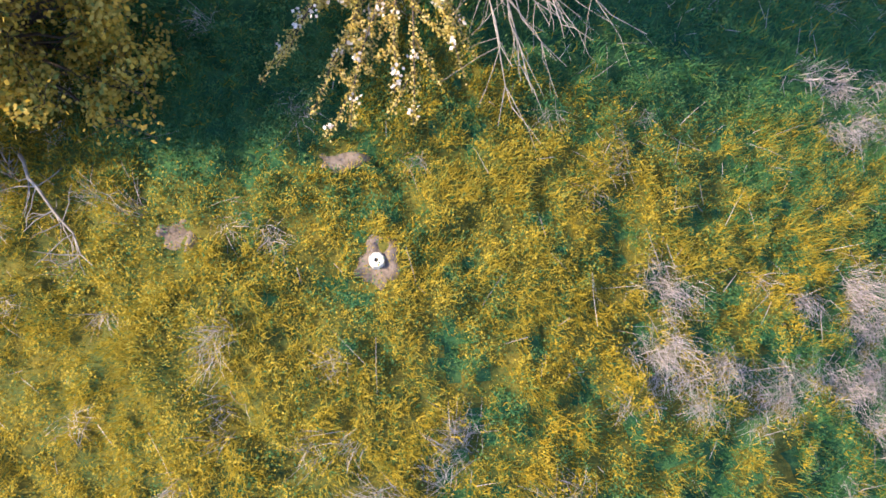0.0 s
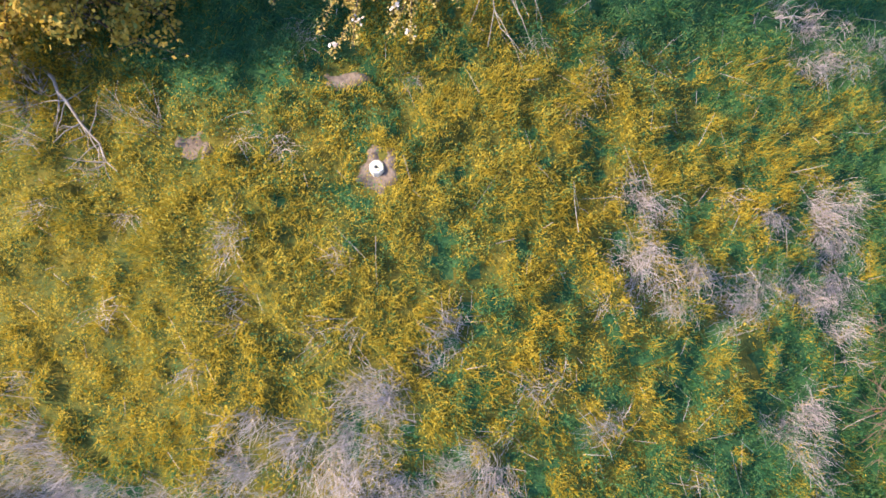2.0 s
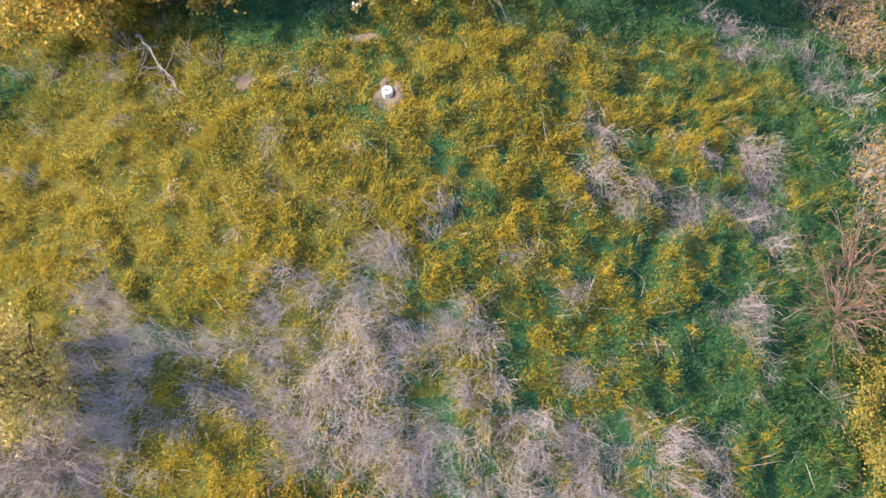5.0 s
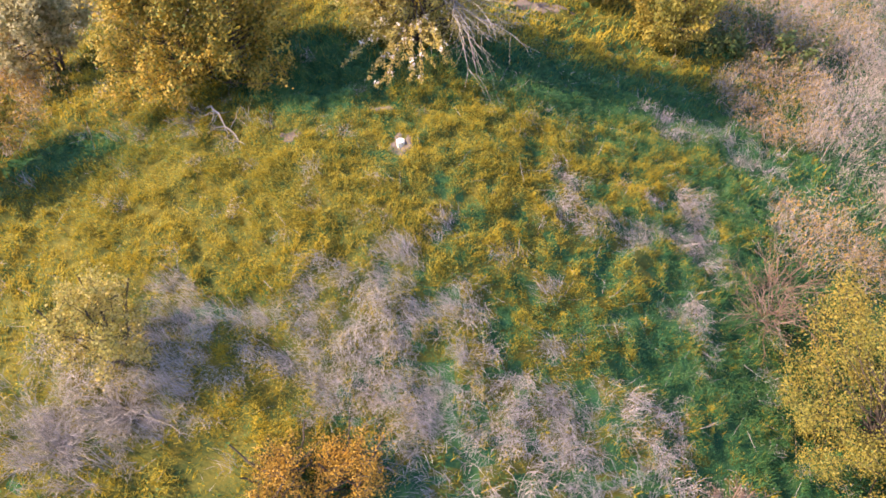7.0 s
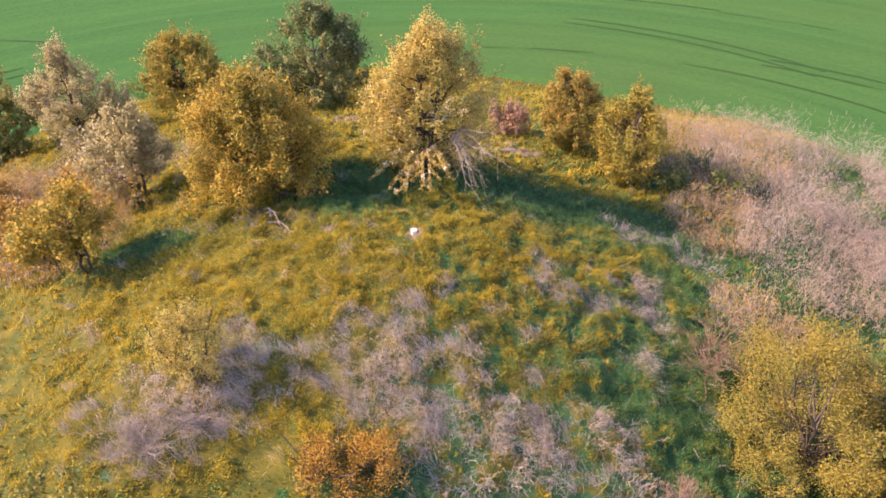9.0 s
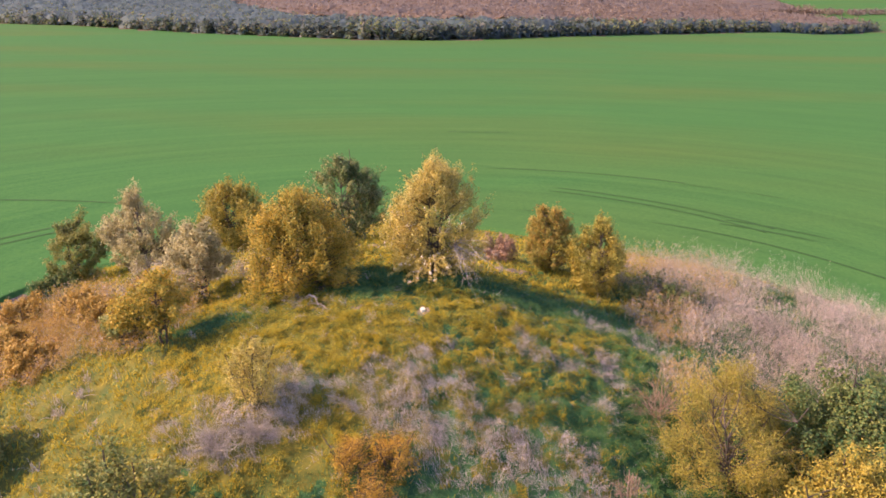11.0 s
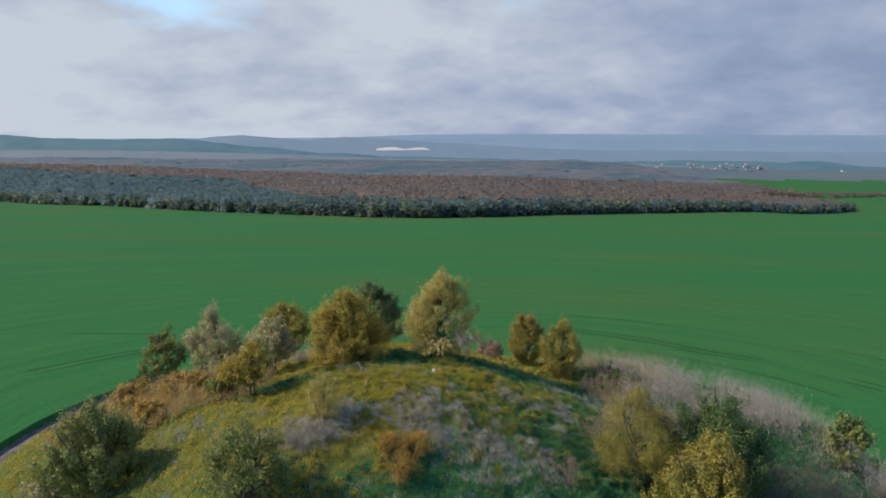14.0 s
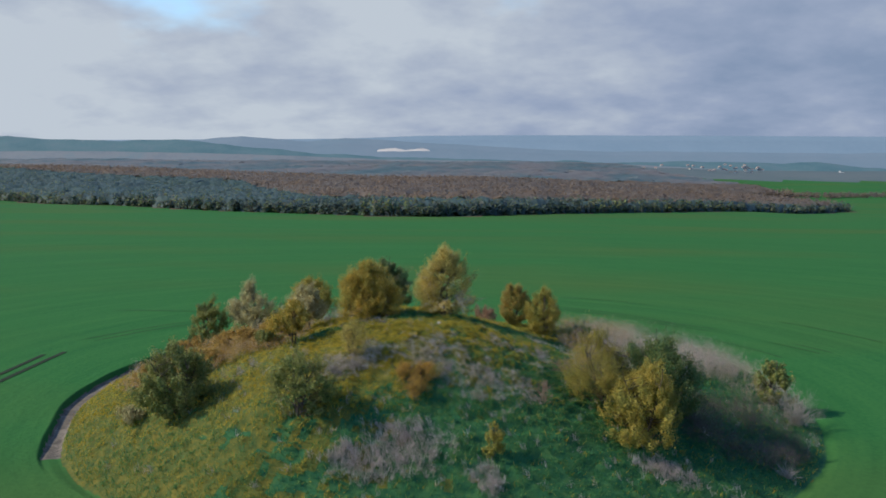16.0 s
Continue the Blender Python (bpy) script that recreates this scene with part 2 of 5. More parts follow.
LEAVES = {
    "orange": leaf_material("orange_leaves", [(0.54, 0.345, 0.04), (0.66, 0.42, 0.05), (0.70, 0.47, 0.10), (0.34, 0.28, 0.05), (0.13, 0.19, 0.05)], (0.15, 0.21, 0.055), 0.35, 0.30, 0.35),
    "amber": leaf_material("amber_leaves", [(0.50, 0.27, 0.035), (0.60, 0.34, 0.045), (0.64, 0.42, 0.09)], (0.34, 0.27, 0.06), 0.3, 0.9),
    "green": leaf_material("green_leaves", [(0.07, 0.15, 0.05), (0.13, 0.19, 0.055), (0.30, 0.29, 0.11), (0.42, 0.37, 0.18)], (0.08, 0.16, 0.06), 0.3, 0.5),
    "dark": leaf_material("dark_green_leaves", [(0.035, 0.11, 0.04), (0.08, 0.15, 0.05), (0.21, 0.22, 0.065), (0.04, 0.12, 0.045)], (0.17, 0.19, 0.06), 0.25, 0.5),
    "yellow": leaf_material("yellow_green_leaves", [(0.31, 0.245, 0.04), (0.42, 0.32, 0.05), (0.48, 0.37, 0.08), (0.12, 0.17, 0.045)], (0.16, 0.21, 0.05), 0.3, 0.6),
    "pale": leaf_material("pale_spring_leaves", [(0.50, 0.375, 0.07), (0.64, 0.485, 0.12), (0.72, 0.58, 0.24), (0.26, 0.27, 0.06)], (0.26, 0.29, 0.07), 0.35, 0.5),
    "white": leaf_material("whitish_leaves", [(0.38, 0.33, 0.15), (0.50, 0.43, 0.22), (0.58, 0.51, 0.30), (0.24, 0.25, 0.10)], (0.36, 0.32, 0.13), 0.3, 0.7),
    "pink": leaf_material("pinkish_buds", [(0.33, 0.28, 0.25), (0.46, 0.395, 0.35), (0.54, 0.475, 0.43), (0.35, 0.30, 0.20)], (0.38, 0.32, 0.21), 0.2, 0.7),
    "rust": leaf_material("rusty_leaves", [(0.40, 0.245, 0.055), (0.50, 0.30, 0.07), (0.34, 0.30, 0.07), (0.13, 0.19, 0.05)], (0.17, 0.22, 0.055), 0.3, 0.7),
    "ruddy": leaf_material("reddish_buds", [(0.32, 0.19, 0.13), (0.42, 0.25, 0.17), (0.28, 0.20, 0.14)], (0.34, 0.27, 0.19), 0.2, 0.7),
    "olive": leaf_material("olive_leaves", [(0.09, 0.16, 0.055), (0.19, 0.23, 0.065), (0.36, 0.32, 0.09), (0.10, 0.17, 0.06)], (0.30, 0.27, 0.08), 0.3, 0.5),
    "tawny": leaf_material("tawny_orange_leaves", [(0.40, 0.235, 0.045), (0.48, 0.285, 0.06), (0.52, 0.34, 0.10), (0.30, 0.23, 0.055)], (0.38, 0.29, 0.08), 0.25, 0.5),
}
M_BLOSSOM = leaf_material("white_blossom", [(0.72, 0.66, 0.60), (0.80, 0.76, 0.70), (0.66, 0.56, 0.50)], (0.75, 0.70, 0.62), 0.2)
M_WOODLAND = leaf_material("bare_woodland", [(0.17, 0.128, 0.10), (0.24, 0.178, 0.135), (0.29, 0.22, 0.17), (0.20, 0.165, 0.15)], (0.19, 0.175, 0.175), 0.5, 0.012, 0.6)
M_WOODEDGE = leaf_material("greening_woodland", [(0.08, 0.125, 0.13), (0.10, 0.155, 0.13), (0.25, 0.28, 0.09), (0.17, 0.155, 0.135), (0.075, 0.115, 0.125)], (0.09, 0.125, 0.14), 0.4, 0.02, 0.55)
# blue-grey of distance haze is mixed into the next two base colours
M_WOODFAR = leaf_material("hazed_bare_woodland", [(0.125, 0.118, 0.125), (0.145, 0.128, 0.128), (0.11, 0.12, 0.135)], (0.06, 0.10, 0.115), 0.1, 0.008, 0.9)
M_FARLAND = solid_material("hazed_open_land", [(0.065, 0.10, 0.11), (0.10, 0.125, 0.14), (0.125, 0.14, 0.15)], scale=0.004, fine=0.05, bump=0.0)

# ---- mesh helpers ----


def mesh_of(name, verts, quads=None, tris=None, slots=(), index=None, smooth=False):
    """A mesh from arrays of corners."""
    me = bpy.data.meshes.new(name)
    verts = np.asarray(verts, dtype=np.float32).reshape(-1, 3)
    loops, sizes = [], []
    if quads is not None and len(quads):
        loops.append(np.asarray(quads, dtype=np.int32).ravel())
        sizes.append(np.full(len(quads), 4, dtype=np.int32))
    if tris is not None and len(tris):
        loops.append(np.asarray(tris, dtype=np.int32).ravel())
        sizes.append(np.full(len(tris), 3, dtype=np.int32))
    loops, sizes = np.concatenate(loops), np.concatenate(sizes)
    me.vertices.add(len(verts))
    me.vertices.foreach_set("co", verts.ravel())
    me.loops.add(len(loops))
    me.loops.foreach_set("vertex_index", loops)
    me.polygons.add(len(sizes))
    me.polygons.foreach_set("loop_start", np.concatenate([[0], np.cumsum(sizes)[:-1]]).astype(np.int32))
    for m in slots:
        me.materials.append(m)
    if index is not None:
        me.polygons.foreach_set("material_index", np.asarray(index, dtype=np.int32))
    if smooth:
        me.polygons.foreach_set("use_smooth", np.ones(len(sizes), dtype=bool))
    me.update(calc_edges=True)
    return me


def part(name, me, parent=None, label="", at=(0, 0, 0)):
    ob = new(name, me)
    ob.location = at
    if parent is not None:
        ob.parent = parent
    return tagged(ob, label) if label else ob


def hashed(ix, iy, seed):
    h = (ix.astype(np.int64) * 374761393 + iy.astype(np.int64) * 668265263 + seed * 974711) & 0x7FFFFFFF
    h = ((h ^ (h >> 13)) * 1274126177) & 0x7FFFFFFF
    return ((h ^ (h >> 16)) & 0xFFFF) / 65535.0


def value_noise(x, y, seed=0):
    ix, iy = np.floor(x), np.floor(y)
    fx, fy = x - ix, y - iy
    fx, fy = fx * fx * (3 - 2 * fx), fy * fy * (3 - 2 * fy)
    a, b = hashed(ix, iy, seed), hashed(ix + 1, iy, seed)
    c, d = hashed(ix, iy + 1, seed), hashed(ix + 1, iy + 1, seed)
    return (a * (1 - fx) + b * fx) * (1 - fy) + (c * (1 - fx) + d * fx) * fy


def cloudy(x, y, scale, seed=0, octaves=4):
    """Noise from 0 to 1, about scale metres from patch to patch."""
    total, weight, amount = 0.0, 1.0, 0.0
    for i in range(octaves):
        total = total + weight * value_noise(x * 2 ** i / scale, y * 2 ** i / scale, seed + i)
        amount += weight
        weight *= 0.5
    return total / amount


def smooth_step(a, b, x):
    t = np.clip((x - a) / (b - a), 0, 1)
    return t * t * (3 - 2 * t)


# ---- the lie of the land ----
CENTRE, REACH = np.array([-0.9, 10.8]), np.array([34.2, 31.5])
SUMMIT, HIGH = np.array([-3.03, 0.42]), 9.58
STATION = -60.5
# far profiles: distance ahead of the last camera place, height of the land
PROFILES = [
    (-0.63, [0, 118, 700, 900, 1300, 1700, 2300, 2800, 4800], [0, 0, -38, -40, -33, -52, -52, -260, -260]),
    (0.0, [0, 118, 440, 620, 1000, 1400, 2000, 2300, 2800, 4800], [0, 0, -23.5, -31, -38, -64, -54, -60, -260, -260]),
    (0.50, [0, 118, 800, 1100, 1500, 2300, 2800, 4800], [0, 0, -55, -72, -78, -78, -260, -260]),
]
STEPS = np.arange(0, 5200, 20.0)
KERNEL = np.exp(-0.5 * (np.arange(-6, 7) / 2.2) ** 2)
KERNEL /= KERNEL.sum()
PROFILE_Z = [np.convolve(np.pad(np.interp(STEPS, d, z), 6, mode="edge"), KERNEL, mode="valid") for _, d, z in PROFILES]


def far_place(x, y):
    """Slope of the bearing and distance ahead, as seen from the last camera place."""
    ang = np.clip(np.arctan2(x, y - STATION), -0.72, 0.72)
    dist = np.hypot(x, y - STATION) * np.cos(ang)
    return np.tan(ang), dist


def land(x, y):
    u, d = far_place(x, y)
    z = [np.interp(d, STEPS, p) for p in PROFILE_Z]
    left = smooth_step(0.0, 0.63, -u)
    right = smooth_step(0.0, 0.50, u)
    out = z[1] + (z[0] - z[1]) * left + (z[2] - z[1]) * right
    roll = (cloudy(x, y, 260.0, 5, 3) - 0.5) * 9.0 * smooth_step(250, 800, d)
    return out + roll


def drawn_in(x, y):
    """The foot lies nearer on the north-eastern side."""
    ang = np.arctan2((y - CENTRE[1]) / REACH[1], (x - CENTRE[0]) / REACH[0])
    return 1 - 0.14 * np.exp(-((ang - 1.10) / 0.55) ** 2)


def ring(x, y):
    """1 at the foot of the mound."""
    return 1 / drawn_in(x, y) * np.hypot((x - CENTRE[0]) / REACH[0], (y - CENTRE[1]) / REACH[1]) + 0.03 * (cloudy(x, y, 7.0, 23, 3) - 0.5)


def mound(x, y):
    dx, dy = x - SUMMIT[0], y - SUMMIT[1]
    r = np.hypot(dx, dy) + 1e-6
    ux, uy = dx / r / REACH[0], dy / r / REACH[1]
    px, py = (SUMMIT[0] - CENTRE[0]) / REACH[0], (SUMMIT[1] - CENTRE[1]) / REACH[1]
    a, b, c = ux * ux + uy * uy, px * ux + py * uy, px * px + py * py - 1
    edge = (-b + np.sqrt(b * b - a * c)) / a
    s = np.clip(r / (edge * drawn_in(x, y)), 0, 1)
    z = HIGH * (1 - np.sqrt(s * s + 0.004) ** 1.244) + HIGH * 0.003
    # a fall to the east and north-east, swells to the south-west and the north
    z = z - 2.34 * np.exp(-((x - 20.5) ** 2 + (y + 1.8) ** 2) / (2 * 9.0 ** 2)) * (1 - s) / 0.7
    z = z - 0.70 * np.exp(-((x - 9) ** 2 + (y - 10) ** 2) / (2 * 4.5 ** 2))
    z = z + 1.39 * np.exp(-((x + 13) ** 2 + (y + 11) ** 2) / (2 * 4.5 ** 2))
    z = z + 0.66 * np.exp(-((x + 5) ** 2 + (y - 11) ** 2) / (2 * 4.0 ** 2))
    lump = (cloudy(x, y, 2.6, 11, 3) - 0.5) * 0.4 + tussock(x, y)
    return np.maximum(z, 0) + lump * smooth_step(0.0, 0.12, 1 - s)


def tussock(x, y):
    """Domes of turf with hollows between them."""
    return 0.17 * smooth_step(0.40, 0.60, cloudy(x, y, 0.75, 71, 3)) + 0.13 * smooth_step(0.35, 0.65, cloudy(x, y, 0.36, 73, 2)) - 0.05


def ditch(x, y):
    """How far the stony strip along the western foot is present."""
    ang = np.arctan2(y - CENTRE[1], -(x - CENTRE[0]))
    return smooth_step(-0.62, -0.35, ang) * (1 - smooth_step(0.30, 0.45, ang))


def height(x, y):
    x, y = np.asarray(x, float), np.asarray(y, float)
    q = ring(x, y)
    inside = mound(x, y)
    strip = ditch(x, y)
    crop = 0.22 * smooth_step(0.998, 1.03, q) * (1 - strip) + strip * (-0.25 * smooth_step(0.99, 1.004, q) + 0.62 * smooth_step(1.036, 1.045, q))
    return np.where(q < 1.03, inside, 0.0) + crop + land(x, y)


def ground_z(x, y):
    return float(height(np.array([x]), np.array([y]))[0])


WOOD_EDGE = ([-0.9, -0.63, -0.49, -0.31, -0.16, -0.115, -0.03, 0.05, 0.17, 0.30, 0.43, 0.49, 0.522], [760, 700, 590, 500, 452, 440, 436, 450, 500, 590, 715, 775, 850])
WOOD_BACK = ([-0.9, 0.20, 0.30, 0.40, 0.47, 0.522], [2400, 2400, 1330, 1130, 960, 852])


def is_wood(u, d):
    near = np.interp(u, *WOOD_EDGE)
    back = np.interp(u, *WOOD_BACK)
    first = (d > near) & (d < back) & (u < 0.522)
    second = (d > 1210) & (d < np.interp(u, [0.1, 0.35, 0.44], [2400, 1560, 1300])) & (u < 0.44)
    return first | second


def build_ground():
    q = np.concatenate([np.linspace(0.004, 0.985, 160), np.linspace(0.989, 1.075, 26), np.linspace(1.09, 1.4, 12), np.geomspace(1.45, 150, 110)])
    n = 300
    ang = np.linspace(0, 2 * np.pi, n, endpoint=False)
    # far out the rings turn from ellipses into circles
    rx, ry = REACH[0] * q, REACH[1] * q
    even = smooth_step(1.5, 8, q)
    ry = ry + (rx - ry) * even
    pull = 1 - 0.14 * np.exp(-((np.where(ang > np.pi, ang - 2 * np.pi, ang) - 1.10) / 0.55) ** 2)[None] * (1 - smooth_step(1.2, 3, q))[:, None]
    x = CENTRE[0] + rx[:, None] * np.cos(ang)[None] * pull
    y = CENTRE[1] + ry[:, None] * np.sin(ang)[None] * pull
    z = height(x, y)
    verts = np.stack([x, y, z], -1).reshape(-1, 3)
    i, j = np.meshgrid(np.arange(len(q) - 1), np.arange(n), indexing="ij")
    a, b = i * n + j, i * n + (j + 1) % n
    quads = np.stack([a, a + n, b + n, b], -1).reshape(-1, 4)
    cap = len(verts)
    verts = np.vstack([verts, [[CENTRE[0], CENTRE[1], ground_z(*CENTRE)]]])
    tris = np.stack([np.full(n, cap), np.arange(n), (np.arange(n) + 1) % n], -1)
    mid = verts[quads].mean(1)
    ringed = ring(mid[:, 0], mid[:, 1])
    u, d = far_place(mid[:, 0], mid[:, 1])
    strip = ditch(mid[:, 0], mid[:, 1])
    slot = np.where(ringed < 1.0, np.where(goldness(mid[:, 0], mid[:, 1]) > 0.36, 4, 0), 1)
    slot = np.where((slot == 0) & (ringed > 0.5) & (mid[:, 0] + 30 * (cloudy(mid[:, 0], mid[:, 1], 1.1, 43, 3) - 0.5) < -9) & (mid[:, 1] < 4), 4, slot)
    slot = np.where((ringed >= 0.995) & (ringed < 1.038) & (strip > 0.5), 2, slot)
    slot = np.where(is_wood(u, d), 3, slot)
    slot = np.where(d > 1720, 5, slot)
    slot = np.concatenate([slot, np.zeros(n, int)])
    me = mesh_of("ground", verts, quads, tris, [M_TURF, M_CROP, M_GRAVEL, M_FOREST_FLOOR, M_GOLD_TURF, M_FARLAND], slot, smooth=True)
    tagged(new("ground", me), "grassy burial mound amid a level green cereal field", "ground", kind="structure")



# ---- vegetation helpers ----


def blades(base, length, width, toward, lean, bend, seed):
    """Bent, pointed blades: one quad and one tip each. toward: bearing of the lean; lean and bend in radians from upright."""
    rng = np.random.default_rng(seed)
    n = len(base)
    out = np.stack([np.cos(toward), np.sin(toward), np.zeros(n)], -1)
    up = np.array([0, 0, 1.0])
    l1, l2 = lean, lean + bend
    mid = base + (0.5 * length)[:, None] * (np.sin(l1)[:, None] * out + np.cos(l1)[:, None] * up)
    tip = mid + (0.5 * length)[:, None] * (np.sin(l2)[:, None] * out + np.cos(l2)[:, None] * up)
    turn = toward + np.pi / 2 + rng.normal(0, 0.5, n)
    side = np.stack([np.cos(turn), np.sin(turn), rng.normal(0, 0.25, n)], -1) * (0.5 * width)[:, None]
    verts = np.stack([base - side, base + side, mid + side * 0.85, mid - side * 0.85, tip], 1).reshape(-1, 3)
    k = np.arange(n) * 5
    return verts, np.stack([k, k + 1, k + 2, k + 3], -1), np.stack([k + 3, k + 2, k + 4], -1)


def spikes(base, length, width, toward, lean, seed):
    """Straight blades of one face each, for the slopes that stay far off."""
    rng = np.random.default_rng(seed)
    n = len(base)
    tip = base + length[:, None] * np.stack([np.cos(toward) * np.sin(lean), np.sin(toward) * np.sin(lean), np.cos(lean)], -1)
    turn = toward + np.pi / 2 + rng.normal(0, 0.6, n)
    side = np.stack([np.cos(turn), np.sin(turn), np.zeros(n)], -1) * (0.5 * width)[:, None]
    return np.stack([base - side, base + side, tip], 1).reshape(-1, 3), None, np.arange(3 * n).reshape(-1, 3)


def leaf_quads(centre, size, normal_up, seed, slim=0.6, face=None):
    """Rhombic leaves, turned at random, with their faces more or less to the sky."""
    rng = np.random.default_rng(seed)
    n = len(centre)
    nor = rng.normal(0, 1, (n, 3)) + np.array([0, 0, normal_up])
    if face is not None:
        nor = 0.55 * nor + face
    nor /= np.linalg.norm(nor, axis=1)[:, None]
    a = rng.normal(0, 1, (n, 3))
    a -= (a * nor).sum(1)[:, None] * nor
    a /= np.linalg.norm(a, axis=1)[:, None]
    b = np.cross(nor, a)
    s = np.asarray(size)[:, None]
    verts = np.stack([centre - a * s * 0.5, centre + b * s * 0.5 * slim, centre + a * s * 0.5, centre - b * s * 0.5 * slim], 1).reshape(-1, 3)
    k = np.arange(n) * 4
    return verts, np.stack([k, k + 1, k + 2, k + 3], -1)


def stuff(name, verts, quads, tris, material, label, category):
    return tagged(new(name, mesh_of(name, verts, quads, tris, [material])), label, category, kind="stuff")


def joined(pieces):
    """Several (verts, quads, tris) as one."""
    vs, qs, ts, k = [], [], [], 0
    for v, q, t in pieces:
        vs.append(v)
        if q is not None and len(q):
            qs.append(q + k)
        if t is not None and len(t):
            ts.append(t + k)
        k += len(v)
    return np.concatenate(vs), (np.concatenate(qs) if qs else None), (np.concatenate(ts) if ts else None)


def scatter(n, seed, box=None):
    """Random places on the mound, or in a box of it."""
    rng = np.random.default_rng(seed)
    if box is None:
        r, a = np.sqrt(rng.random(n)) * 0.995, rng.random(n) * 2 * np.pi
        x, y = CENTRE[0] + REACH[0] * r * np.cos(a), CENTRE[1] + REACH[1] * r * np.sin(a)
        inside = ring(x, y) < 0.995
        return x[inside], y[inside], rng
    return rng.uniform(box[0], box[2], n), rng.uniform(box[1], box[3], n), rng


def blob(x, y, cx, cy, sx, sy, turn=0.0):
    c, s = math.cos(radians(turn)), math.sin(radians(turn))
    dx, dy = x - cx, y - cy
    a, b = (dx * c + dy * s) / sx, (-dx * s + dy * c) / sy
    return np.exp(-(a * a + b * b))


# drifts of dry grass: centre and half sizes; on the crown, then on the slopes
DRIFTS = [(-0.8, -1.7, 1.2, 1.7), (-3.1, -2.3, 1.1, 0.8), (-6.4, -2.1, 0.8, 1.0), (-1.2, -3.2, 0.7, 0.7), (0.8, -2.8, 0.7, 1.1), (3.0, -3.4, 0.45, 0.3), (-2.7, -4.2, 1.2, 1.1),
          (-5.5, -4.1, 1.9, 0.9), (-7.0, -5.2, 1.4, 0.6), (-0.4, -4.3, 0.5, 0.4), (0.9, -4.7, 2.3, 0.7), (4.0, -4.6, 0.8, 0.6), (3.6, 1.2, 0.9, 0.7), (6.1, 2.2, 0.8, 0.4),
          (7.9, 1.5, 0.7, 1.1), (7.0, -1.5, 0.6, 0.8), (1.8, -1.2, 0.6, 0.5), (-5.5, -3.1, 2.0, 0.3), (0.3, -0.3, 0.4, 0.3), (8.1, 5.8, 1.4, 0.3), (2.9, -1.7, 0.4, 0.3),
          (5.6, 0.7, 1.0, 0.7)]
DRIFTS = DRIFTS + [(-9.1, -3.9, 1.1, 1.0), (-8.2, -5.9, 1.8, 1.7), (-10.8, -5.1, 0.9, 1.1), (0.8, -5.9, 2.7, 1.8), (5.9, -5.8, 0.9, 1.2), (7.7, 2.6, 0.8, 0.6), (3.6, 2.4, 1.2, 0.7),
          (10.8, 5.9, 1.1, 2.0), (-14.3, -2.7, 0.9, 0.8), (8.1, 6.8, 1.4, 0.6), (-2.8, -12.9, 3.4, 2.4), (2.4, -15.0, 1.3, 1.4), (14.7, -11.5, 2.8, 1.4), (2.4, -6.6, 2.6, 1.8),
          (29.6, -1.6, 1.7, 2.8), (-6.0, -14.2, 2.6, 1.3), (-21.5, -11.2, 1.7, 0.6), (-17.0, -0.5, 3.0, 2.2), (-12.3, -1.5, 0.8, 0.7)]


def dryness(x, y):
    d = sum(blob(x, y, *b) for b in DRIFTS)
    return np.clip(d, 0, 1.2) * (0.18 + 1.46 * cloudy(x, y, 0.5, 31, 3)) + 0.48 * smooth_step(0.54, 0.68, cloudy(x, y, 1.1, 37, 4)) * smooth_step(0.0, 6.0, x) * smooth_step(-11, -5, y) * smooth_step(6.5, 4.5, y)


def goldness(x, y):
    """Golden grass on the western shoulder and the crown, green on the south-eastern flank; the shade of hollows and
    trees is put in as green.
    """
    g = smooth_step(-15.0, 3.0, -(x + 1.0) + 0.75 * (y + 1.0))
    g = g * (0.18 + 0.82 * smooth_step(-11, -5, y)) + 0.04 * smooth_step(-7, -11, y)
    # greener blobs paint the shade of the trees and the sapling
    shade_green = 1.9 * blob(x, y, -3.9, 5.9, 2.4, 2.0) + 1.4 * blob(x, y, 2.2, 7.4, 2.4, 1.6) + 1.5 * blob(x, y, 6.5, 7.3, 4.0, 1.5) + 1.3 * blob(x, y, 10.5, 7.6, 2.6, 1.4) + blob(x, y, -11.5, 3.2, 3.0, 1.2) + 0.7 * blob(x, y, -5.6, -2.9, 1.6, 0.8)
    # domes turn golden and hollows green: tussock shade put into the colour
    dome = smooth_step(0.0, 0.24, tussock(x, y))
    g = g * (1 - 0.6 * smooth_step(-14, -20, x) * smooth_step(4, -3, y))
    g = g * (0.76 + 0.26 * dome) + 0.16 * dome + 0.75 * (cloudy(x, y, 0.45, 41, 3) - 0.5) + 0.55 * (cloudy(x, y, 0.14, 47, 2) - 0.5) - 0.19 - 0.10 * smooth_step(-5, 0, x) + 0.17 * smooth_step(0, -6, x) + 0.16 * smooth_step(-2, -6, y) * smooth_step(0, 3, x) + 0.40 * smooth_step(-6, -11, x) * smooth_step(-8, -3, y) * smooth_step(-21, -14, x) + 0.16 * smooth_step(0, 3, x) * smooth_step(-10, -6, y) * smooth_step(4, 1, y)
    return (0.05 + 0.85 * smooth_step(0.02, 0.86, g)) * (1 - 0.93 * np.clip(shade_green, 0, 1))


